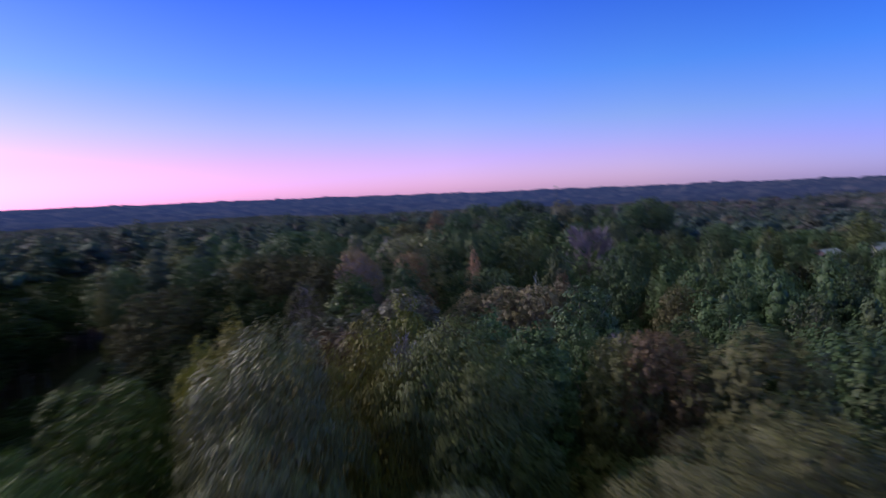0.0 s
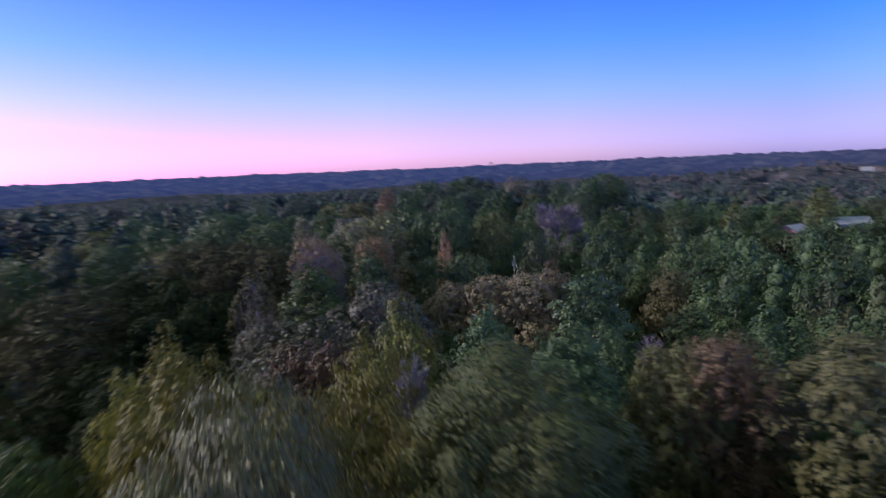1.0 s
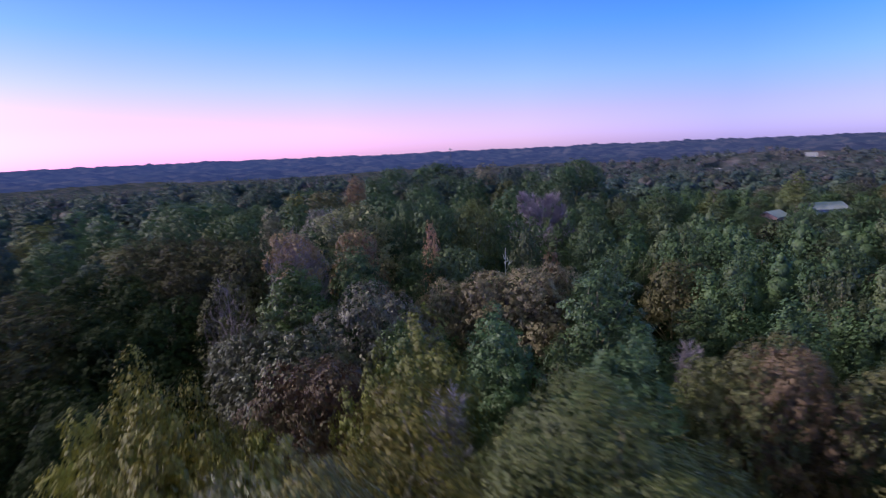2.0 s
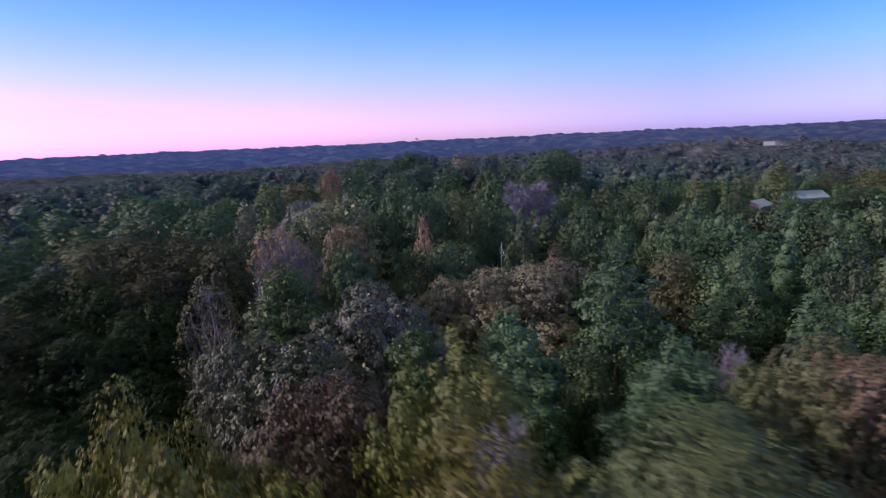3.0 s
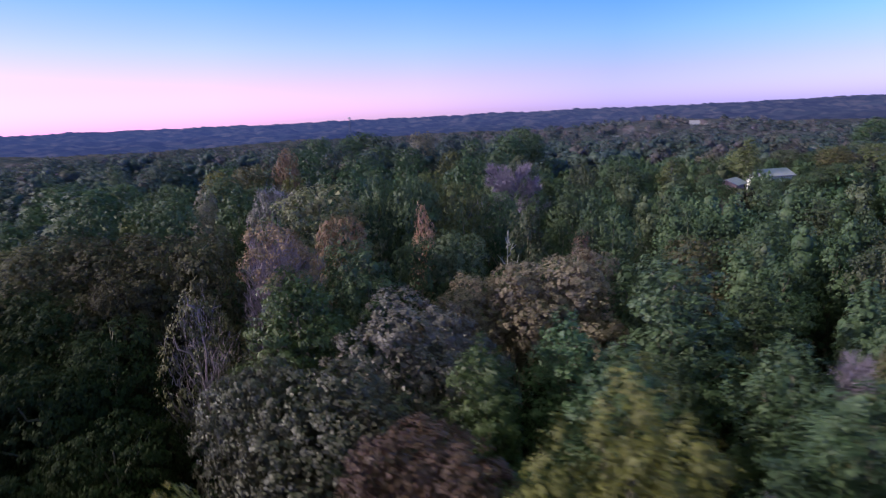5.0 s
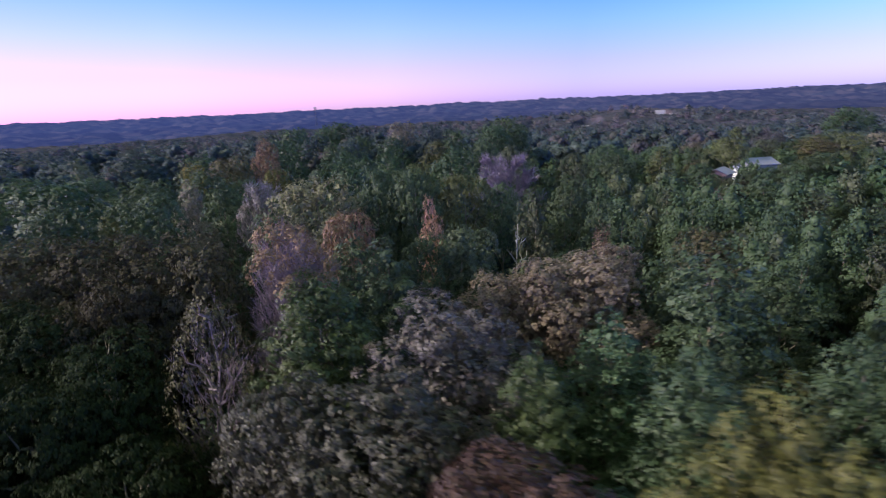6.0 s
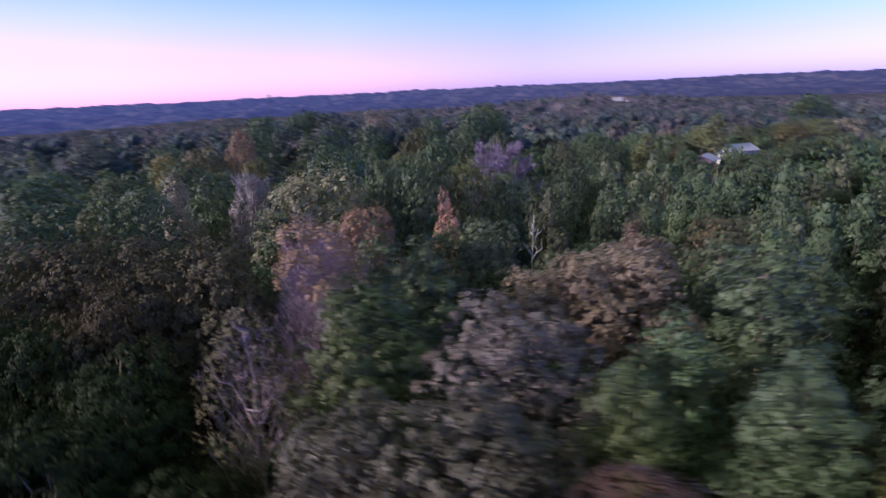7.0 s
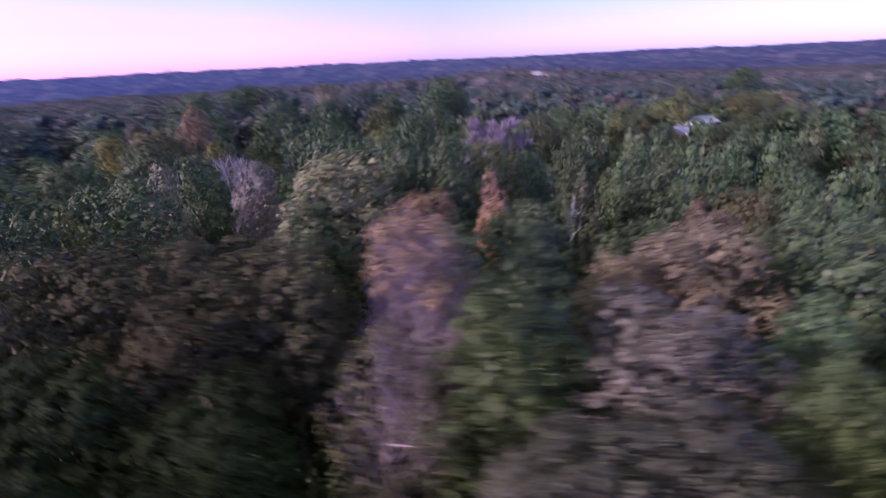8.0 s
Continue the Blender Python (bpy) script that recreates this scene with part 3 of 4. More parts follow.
def tree(x, y, top, shape, leaf, lod, variant=0, wide=1.0, turn=None, label="", bark=None):
    """A tree at (x, y) whose tip reaches the height top."""
    base = float(land(x, y))
    h = max(4.0, top - base)
    k = h / SHAPES[shape]["h"]
    name, words, category = WORDS[leaf]
    ob = tagged(new(name), label or words, category, "trees of the wood")
    ob.empty_display_size = 0.5
    kw = wide * (0.65 + 0.35 * k)
    ob.matrix_basis = Matrix.LocRotScale((x, y, base), Euler((0, 0, random.uniform(0, math.tau) if turn is None else radians(turn))), (kw, kw, k))
    for part_name, me in form(shape, lod, variant):
        p = new(part_name, me)
        p.parent = ob
        sl = p.material_slots[0]
        if part_name == "crown":
            sl.link = "OBJECT"
            sl.material = LEAF[leaf]
        elif bark:
            sl.link = "OBJECT"
            sl.material = bark
    return ob


def bare_tree(x, y, top, wide, seed, label, bark, fine=2600, thin=0.014, low=0.4):
    """A leafless tree: trunk, ascending limbs, side branches and a haze of fine twigs."""
    rng = np.random.RandomState(seed)
    base = float(land(x, y))
    h = top - base
    ob = tagged(new("bare_tree"), label, "tree", "trees of the wood")
    ob.location = (x, y, base)
    path = bowed(rng, (0, 0, -0.6), (rng.uniform(-0.3, 0.3), rng.uniform(-0.3, 0.3), h * 0.93), 9, 0.1)

    def add(name, arrays):
        p = new(name, mesh_from(name, *arrays, bark))
        p.parent = ob

    add("trunk", tube(path, np.linspace(0.17, 0.03, 9), 7))
    starts, ends = [], []
    for i in range(24):
        u = low + (0.95 - low) * i / 23
        s0 = path[int(u * 8)] * (1 - u * 8 % 1) + path[int(u * 8) + 1] * (u * 8 % 1)
        a = i * 2.4 + rng.uniform(-0.3, 0.3)
        reach = wide * 0.5 * (1.0 - 0.5 * (u - low) / (0.95 - low)) * rng.uniform(0.7, 1.1)
        e0 = np.array([reach * math.cos(a), reach * math.sin(a), min(h * 0.98, s0[2] + h * (1 - low) * rng.uniform(0.2, 0.45))])
        line = bowed(rng, s0, e0, 6, 0.15)
        pieces = [tube(line, np.linspace(0.055, 0.012, 6), 5)]
        starts.append(s0), ends.append(e0)
        for j in range(8):
            b0 = line[rng.randint(2, 6)]
            b1 = b0 + unit(unit(e0 - s0) + rng.normal(size=3) * 0.5 + (0, 0, 0.3)) * rng.uniform(0.8, 1.9) * min(1.0, wide / 3.2)
            pieces.append(tube(bowed(rng, b0, b1, 3, 0.05), np.linspace(0.016, 0.006, 3), 3))
            starts.append(b0), ends.append(b1)
        add("limb", joined(pieces))
    add("twig_mass", twigs(rng, np.array(starts), np.array(ends), fine, 1.1 * min(1.0, wide / 3.0), thin))
    return ob


def dead_snag(x, y, top):
    """A bleached dead trunk with a few crooked arms."""
    rng = np.random.RandomState(9)
    base = float(land(x, y))
    h = top - base
    ob = tagged(new("dead_tree"), "bleached dead tree with crooked bare arms", "dead tree", "trees of the wood")
    ob.location = (x, y, base)
    path = bowed(rng, (0, 0, -0.6), (0.25, 0, h * 0.9), 9, 0.12)
    p = new("trunk", mesh_from("trunk", *tube(path, np.linspace(0.12, 0.04, 9), 7), DEAD_WOOD))
    p.parent = ob
    # height on the trunk, bearing, reach, rise
    for u, a, n, rise in ((0.7, 3.5, 1.3, 0.8), (0.76, 0.2, 1.5, 1.9), (0.8, 3.2, 1.2, 1.6), (0.86, 5.8, 0.9, 1.3), (0.9, 0.6, 0.6, 1.0), (0.93, 3.7, 0.55, 0.8)):
        s0 = path[int(u * 8)] * (1 - (u * 8) % 1) + path[min(8, int(u * 8) + 1)] * ((u * 8) % 1)
        e0 = s0 + np.array([math.cos(a) * n, math.sin(a) * n, rise])
        line = bowed(rng, s0, e0, 5, 0.09)
        tip = tube(bowed(rng, line[2], line[2] + unit(np.array([math.cos(a + 1.0), math.sin(a + 1.0), 1.0])) * 0.8, 3, 0.05), np.linspace(0.04, 0.015, 3), 4)
        p = new("limb", mesh_from("limb", *joined([tube(line, np.linspace(0.085, 0.025, 5), 5), tip]), DEAD_WOOD))
        p.parent = ob
    return ob


# trees that stand out: x, y, height of the tip, shape, leaf, width
MARKED = [
    # by the start
    (-8.1, 22.9, 25.6, "broad", "fading", 0.66), (-5.2, 29.2, 23.9, "broad", "gold", 0.75), (1.2, 27.8, 24.3, "broad", "olive_green", 0.75),
    (-13.2, 33.5, 23.4, "upright", "gold", 0.8), (-15.7, 38.7, 23.5, "upright", "gold", 0.62), (-13.7, 39.6, 21.7, "upright", "gold", 0.5),
    (-17.6, 37.5, 21.6, "upright", "gold", 0.6), (-11.4, 34.6, 20.8, "broad", "gold", 0.5), (-15.2, 35.2, 20.9, "broad", "gold", 0.5), (-11.8, 37.8, 20.3, "broad", "gold", 0.45), (-20.0, 31.5, 21.0, "broad", "bright", 0.72), (-16.5, 19.5, 22.0, "broad", "bright", 0.6),
    (-3.1, 38.0, 24.4, "upright", "gold_green", 0.72), (-5.2, 38.9, 22.4, "upright", "gold_green", 0.6), (-1.2, 39.4, 21.4, "upright", "gold_green", 0.5), (5.9, 36.8, 22.7, "pine", "green", 0.85), (13.8, 35.2, 21.8, "broad", "red_brown", 0.5), (11.2, 35.5, 21.4, "broad", "olive_tan", 0.45),
    (18.4, 31.8, 22.4, "broad", "olive_tan", 0.65), (-2.1, 31.4, 20.9, "broad", "olive_tan", 0.5), (12.2, 38.4, 19.8, "broad", "olive_green", 0.5), (8.0, 16.5, 22.6, "broad", "olive_brown", 0.7), (14.0, 20.0, 22.4, "broad", "olive_tan", 0.7), (1.0, 16.0, 22.0, "broad", "grey_green", 0.7),
    (-8.6, 42.6, 20.9, "broad", "maroon", 0.78), (17.9, 40.2, 19.9, "broad", "olive_brown", 0.6), (0.2, 32.6, 20.6, "broad", "olive_tan", 0.6),
    (10.6, 43.0, 20.4, "upright", "green", 0.8), (2.7, 45.2, 20.9, "pine", "blue_pine", 0.75), (-2.9, 49.3, 21.0, "pine", "green_pine", 0.6),
    (4.3, 52.6, 20.0, "pine", "blue_pine", 0.7), (13.3, 52.8, 22.3, "pine", "blue_green", 1.0), (7.5, 47.5, 18.5, "upright", "green", 0.7),
    (24.8, 46.2, 18.8, "upright", "green", 0.8),
    # the oaks and the thin trees beside them
    (-4.3, 55.4, 21.2, "broad", "lavender_oak", 0.8), (-10.4, 51.6, 19.7, "broad", "silver_oak", 0.85), (-13.6, 54.6, 19.4, "broad", "silver_oak", 0.6),
    (-10.8, 67.2, 24.6, "open", "peach", 0.85), (-16.4, 61.8, 22.2, "thin", "olive_tan", 0.75), (-10.6, 60.2, 23.2, "pine", "green_pine", 0.95),
    (-5.6, 69.5, 22.8, "pine", "blue_pine", 0.7), (-4.6, 74.3, 23.3, "broad", "peach", 0.45),
    (2.8, 63.4, 19.3, "broad", "rust", 0.62), (6.4, 62.2, 19.9, "broad", "rust", 0.8), (10.2, 61.4, 20.2, "broad", "rust", 0.85), (13.2, 62.6, 20.2, "broad", "rust", 0.55), (9.8, 69.0, 17.8, "broad", "grey_green", 0.6), (15.0, 69.5, 17.8, "broad", "green", 0.6), (13.8, 64.0, 21.6, "upright", "red_brown", 0.5),
    (15.2, 60.0, 19.5, "upright", "green", 0.8), (5.6, 73.6, 20.6, "broad", "grey_green", 0.62), (2.4, 73.2, 20.6, "broad", "green", 0.55), (3.9, 76.6, 23.2, "upright", "orange", 0.42),
    (23.6, 75.8, 22.6, "upright", "green", 0.85),
    (-4.5, 85.8, 24.9, "broad", "pale_gold", 1.05), (-16.1, 97.5, 24.4, "upright", "tan_grey", 0.75), (-12.4, 101.8, 24.8, "pine", "green", 0.85),
    (-2.7, 125.5, 22.2, "broad", "gold_green", 0.55), (-15.0, 131.5, 23.9, "broad", "gold", 0.45), (-8.8, 135.0, 24.2, "broad", "olive_brown", 0.8), (-2.2, 138.0, 26.6, "broad", "peach", 0.42),
    # brown shoulder on the left, with the slope's shade in its leaf colours
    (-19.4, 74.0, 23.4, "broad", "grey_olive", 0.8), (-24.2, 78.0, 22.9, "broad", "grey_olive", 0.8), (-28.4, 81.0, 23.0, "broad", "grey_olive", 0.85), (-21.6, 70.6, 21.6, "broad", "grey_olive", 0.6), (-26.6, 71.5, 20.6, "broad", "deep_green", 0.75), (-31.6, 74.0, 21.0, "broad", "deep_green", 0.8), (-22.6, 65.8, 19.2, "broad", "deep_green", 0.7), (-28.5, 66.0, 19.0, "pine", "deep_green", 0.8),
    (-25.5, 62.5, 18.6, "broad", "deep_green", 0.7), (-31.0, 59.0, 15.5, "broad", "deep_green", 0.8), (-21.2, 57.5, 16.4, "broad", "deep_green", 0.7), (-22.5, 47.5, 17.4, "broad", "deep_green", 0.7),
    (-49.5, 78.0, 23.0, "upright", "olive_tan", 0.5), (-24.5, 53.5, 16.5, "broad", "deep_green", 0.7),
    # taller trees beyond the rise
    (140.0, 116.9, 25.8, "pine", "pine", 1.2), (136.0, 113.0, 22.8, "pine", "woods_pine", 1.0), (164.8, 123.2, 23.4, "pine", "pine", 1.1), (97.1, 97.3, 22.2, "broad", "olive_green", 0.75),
    (109.3, 115.3, 20.4, "broad", "tan_grey", 0.8), (137.9, 130.1, 19.4, "broad", "tan_grey", 0.9), (120.1, 139.4, 18.4, "broad", "tan_grey", 0.8), (84.0, 108.0, 22.0, "broad", "olive_green", 0.7),
    (92.0, 104.0, 21.6, "broad", "grey_green", 0.7), (103.0, 104.5, 21.0, "broad", "green", 0.8), (112.0, 99.0, 21.8, "broad", "olive_green", 0.8), (121.0, 107.0, 21.2, "broad", "grey_green", 0.9), (88.0, 119.0, 20.6, "broad", "tan_grey", 0.7),
    # tall trees along the far edge of the shelf
    (53.9, 144.4, 28.0, "broad", "green", 1.0), (48.6, 141.0, 26.6, "broad", "pine", 0.75), (58.6, 146.0, 26.0, "broad", "green", 0.7), (36.1, 165.6, 27.6, "broad", "tan_grey", 0.75), (33.6, 160.0, 25.6, "upright", "tan_grey", 0.8),
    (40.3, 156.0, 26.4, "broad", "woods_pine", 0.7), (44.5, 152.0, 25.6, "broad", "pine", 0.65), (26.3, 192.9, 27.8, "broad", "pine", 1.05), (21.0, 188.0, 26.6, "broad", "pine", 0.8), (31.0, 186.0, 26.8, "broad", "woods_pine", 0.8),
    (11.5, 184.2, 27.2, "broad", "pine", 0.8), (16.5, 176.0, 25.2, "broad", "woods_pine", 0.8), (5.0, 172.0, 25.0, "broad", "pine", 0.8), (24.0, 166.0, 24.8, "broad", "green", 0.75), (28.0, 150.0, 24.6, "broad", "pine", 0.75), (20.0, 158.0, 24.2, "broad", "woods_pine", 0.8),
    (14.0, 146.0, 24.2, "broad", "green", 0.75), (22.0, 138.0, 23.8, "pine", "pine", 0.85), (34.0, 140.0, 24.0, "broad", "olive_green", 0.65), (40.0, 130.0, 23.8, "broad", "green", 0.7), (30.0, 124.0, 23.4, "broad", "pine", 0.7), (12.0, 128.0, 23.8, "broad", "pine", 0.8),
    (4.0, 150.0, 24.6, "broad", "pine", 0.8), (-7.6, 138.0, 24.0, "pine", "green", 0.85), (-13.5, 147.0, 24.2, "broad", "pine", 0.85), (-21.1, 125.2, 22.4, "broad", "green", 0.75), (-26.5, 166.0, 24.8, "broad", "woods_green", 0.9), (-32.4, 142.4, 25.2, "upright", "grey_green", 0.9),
    (-31.0, 112.0, 24.4, "broad", "pine", 0.9), (-38.0, 126.0, 24.0, "broad", "pine", 0.9), (-44.0, 112.0, 23.6, "pine", "pine", 1.0), (-36.0, 98.0, 23.6, "pine", "green", 0.9), (-27.5, 89.7, 24.0, "broad", "green", 0.72), (-23.9, 93.3, 22.5, "upright", "olive_green", 0.6),
    (-19.4, 91.8, 24.2, "broad", "green", 0.72), (-9.6, 92.5, 24.0, "broad", "lavender_oak", 0.42), (-9.6, 81.9, 23.7, "pine", "green", 0.8), (0.0, 93.8, 25.6, "broad", "pine", 0.65), (2.3, 87.0, 25.0, "broad", "green", 0.45), (5.5, 83.9, 25.0, "broad", "green", 0.58),
    (11.2, 83.6, 24.0, "broad", "olive_green", 0.6), (16.7, 84.5, 22.2, "broad", "green", 0.6), (35.3, 112.0, 24.0, "broad", "grey_green", 0.62), (15.9, 76.3, 23.0, "upright", "grey_green", 0.7), (24.2, 72.9, 21.4, "upright", "green", 0.85), (31.0, 90.0, 21.4, "broad", "green", 0.6),
    (41.0, 96.3, 20.6, "upright", "green", 0.9), (52.5, 104.1, 21.6, "broad", "green", 0.7), (46.0, 108.0, 22.0, "broad", "grey_green", 0.65), (61.9, 103.3, 22.2, "upright", "olive_green", 1.0), (57.0, 112.0, 22.6, "broad", "green", 0.7), (77.2, 100.3, 25.0, "pine", "olive_green", 0.75),
    (41.4, 82.8, 19.6, "upright", "grey_green", 0.9), (48.0, 77.5, 18.2, "upright", "green", 0.9), (54.1, 71.4, 19.4, "upright", "grey_green", 0.9), (68.7, 83.1, 20.0, "broad", "green", 0.5), (96.2, 96.6, 22.0, "broad", "olive_brown", 0.75), (102.6, 110.7, 22.2, "broad", "dull_mauve", 0.8),
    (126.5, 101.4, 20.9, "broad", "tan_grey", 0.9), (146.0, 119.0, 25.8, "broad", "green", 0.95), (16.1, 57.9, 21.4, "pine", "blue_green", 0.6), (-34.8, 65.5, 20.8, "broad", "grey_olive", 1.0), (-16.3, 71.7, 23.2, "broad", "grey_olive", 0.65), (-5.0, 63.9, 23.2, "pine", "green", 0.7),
    (24.0, 95.5, 20.6, "upright", "green", 0.9), (28.4, 94.6, 20.0, "upright", "green", 0.9),
    # small trees before the two houses
    (77.0, 92.6, 18.2, "broad", "green", 0.42), (80.2, 91.8, 18.5, "broad", "grey_green", 0.42), (83.6, 91.6, 18.8, "broad", "green", 0.45), (86.8, 92.6, 19.4, "broad", "olive_green", 0.5),
    (66.8, 86.6, 19.4, "broad", "green", 0.5), (68.8, 84.6, 19.3, "broad", "grey_green", 0.5), (71.2, 82.6, 20.9, "broad", "green", 0.5), (73.8, 81.8, 21.4, "broad", "green", 0.55), (76.6, 81.4, 21.4, "broad", "olive_green", 0.55), (64.6, 87.6, 19.2, "broad", "green", 0.5),
    (63.6, 93.2, 18.0, "broad", "green", 0.5), (62.6, 95.2, 19.8, "broad", "green", 0.5), (64.6, 91.2, 17.6, "broad", "grey_green", 0.45), (62.6, 96.8, 19.4, "upright", "green", 0.6),
]
OPEN_LABEL = {"peach": "thinning peach-orange tree with bare mauve limbs showing", "olive_tan": "half-bare tree with pale trunk and sparse olive leaves"}
spots = []
PATH_PLAN = ((0, 0), (-4, 9), (-9, 18), (-13, 27), (-18, 33), (-26, 44))


def lod_for(x, y):
    if x < -0.85 * y - 4 or y < 1.05 * x - 4:
        return "low"
    d = min(math.hypot(x - a, y - b) for a, b in PATH_PLAN)
    return "near" if d < 29 else "mid" if d < 80 else "low"


for i, (x, y, top, shape, leaf, wide) in enumerate(MARKED):
    lod = lod_for(x, y)
    if lod == "low" and math.hypot(x, y - 30) < 95:
        lod = "mid"
    if y < 31 and abs(x) < 14:
        lod = "close"
    tree(x, y, top, shape, leaf, lod, i % 3, wide * (1.18 if shape == "broad" else 1.08), None, OPEN_LABEL[leaf] if shape in ("open", "thin") else "", PALE_BARK if shape in ("open", "thin") else None)
    spots.append((x, y, 3.0 * wide))
bare_tree(-3.0, 34.2, 22.2, 1.6, 41, "small bare tree with pale lilac twigs", LILAC_BARK, 6000, 0.016, 0.8)
bare_tree(13.2, 41.4, 20.2, 1.3, 42, "slim bare tree with dusky mauve twigs", MAUVE_BARK, 3000, 0.012, 0.84)
bare_tree(26.5, 99.0, 22.9, 10.5, 43, "wide bare tree with a purple haze of twigs", MAUVE_BARK, 17000, 0.024, 0.55)
bare_tree(-7.4, 104.0, 21.6, 4.4, 44, "bare tree with mauve-grey twigs", LILAC_BARK, 3800, 0.016)
dead_snag(12.2, 74.6, 21.9)
spots += [(19.6, 49.2, 3.6), (-3.0, 34.0, 1.0), (12.0, 41.2, 0.8), (26.5, 99.0, 2.2), (-7.4, 104.0, 2.0), (12.2, 73.0, 2.8), (81.0, 98.0, 4.2), (79.4, 93.2, 2.0), (67.5, 95.5, 3.0), (63.5, 92.6, 2.0)]



def in_clearing(x, y):
    """A wedge from the start point, kept free of tall trees so that the camera sees the lane."""
    turn, away = math.degrees(math.atan2(-x, y)), math.hypot(x, y)
    return 32.2 < turn < 41 and 46 < away < 124


def grove(label, leaf, rows):
    """Many small trees out of the way, joined: rows of x, y, tip, shape, variant, width."""
    crowns, stems = [], []
    for x, y, top, shape, variant, wide in rows:
        base = float(land(x, y))
        k = max(4.0, top - base) / SHAPES[shape]["h"]
        kw = wide * (0.65 + 0.35 * k)
        turn = 2.4 * len(crowns)
        c, s = math.cos(turn), math.sin(turn)
        for part_name, me in form(shape, "back", variant):
            v = np.empty(len(me.vertices) * 3)
            me.vertices.foreach_get("co", v)
            v = v.reshape(-1, 3)
            f = np.empty(len(me.loops), int)
            me.loops.foreach_get("vertex_index", f)
            v = np.stack([x + kw * (c * v[:, 0] - s * v[:, 1]), y + kw * (s * v[:, 0] + c * v[:, 1]), base + k * v[:, 2]], -1)
            (crowns if part_name == "crown" else stems).append((v, f.reshape(len(me.polygons), -1)))
    ob = tagged(new("grove", mesh_from("grove", *joined(crowns), LEAF[leaf])), label, "woods", kind="stuff")
    new("stems", mesh_from("stems", *joined(stems), BARK)).parent = ob


# unseen tall trees added on the sun's side of the path and behind its start, to shade the left
EDGE = random.Random(8)
for row in range(4):
    for i in range(26):
        u = i / 16
        x, y = -30 - 9.5 * row - 42 * u + EDGE.uniform(-2.5, 2.5), -24 + 100 * u - 4 * row + EDGE.uniform(-2.5, 2.5)
        if x > -0.87 * y - 11 or in_clearing(x, y):
            continue
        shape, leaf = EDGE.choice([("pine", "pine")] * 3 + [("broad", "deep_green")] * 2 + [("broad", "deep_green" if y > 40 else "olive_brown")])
        # six metres more past y = 40, so that their shade reaches farther
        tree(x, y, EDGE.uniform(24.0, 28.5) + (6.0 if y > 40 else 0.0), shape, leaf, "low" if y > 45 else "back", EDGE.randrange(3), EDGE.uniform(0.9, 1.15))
        spots.append((x, y, 2.4))
behind = []
for i in range(26):
    x, y = EDGE.uniform(-34, 52), EDGE.uniform(-26, -7)
    if min((x - sx) ** 2 + (y - sy) ** 2 - (2.4 + sr) ** 2 for sx, sy, sr in spots) > 0:
        behind.append((x, y, EDGE.uniform(18.0, 22.5), "broad", EDGE.randrange(3), 0.95))
        spots.append((x, y, 2.4))

for i in range(40):
    x, y = EDGE.uniform(-33, -5), EDGE.uniform(-8, 14)
    if min((x - sx) ** 2 + (y - sy) ** 2 - (2.0 + sr) ** 2 for sx, sy, sr in spots) > 0:
        behind.append((x, y, EDGE.uniform(15.0, 17.5), "broad", EDGE.randrange(3), 0.95))
        spots.append((x, y, 2.4))
grove("leafy green wood behind the taller trees", "green", behind)

# low trees in the strip above the lane, their dark green standing in for shade
by_lane = []
for i in range(46):
    turn, away = radians(EDGE.uniform(31.5, 41.5)), EDGE.uniform(48, 84)
    x, y = -away * math.sin(turn), away * math.cos(turn)
    if min((x - sx) ** 2 + (y - sy) ** 2 - (1.2 + 0.5 * sr) ** 2 for sx, sy, sr in spots) > 0:
        by_lane.append((x, y, float(land(x, y)) + EDGE.uniform(5.0, 7.5), "broad", EDGE.randrange(3), 0.8))
        spots.append((x, y, 2.4))

# the wood on the far side of the lane, in the same shade-toned green
for i in range(270):
    u = EDGE.uniform(0.1, 1.15)
    x, y = -47.0 - 22.0 * math.sin(1.75 * min(u, 1.0)) - 4.5 - 34 * EDGE.random(), 52.0 + 74.0 * u
    if min((x - sx) ** 2 + (y - sy) ** 2 - (1.3 + 0.5 * sr) ** 2 for sx, sy, sr in spots) > 0:
        by_lane.append((x, y, EDGE.uniform(11.0, 16.0), EDGE.choice(["pine", "broad", "broad"]), EDGE.randrange(3), 1.0))
        spots.append((x, y, 2.4))
grove("trees on both sides of the lane, shade in their green", "deep_green", by_lane)

# the rest of the wood
rng = np.random.RandomState(11)
tries = 0
PICK = random.Random(5)
placed = len(spots)
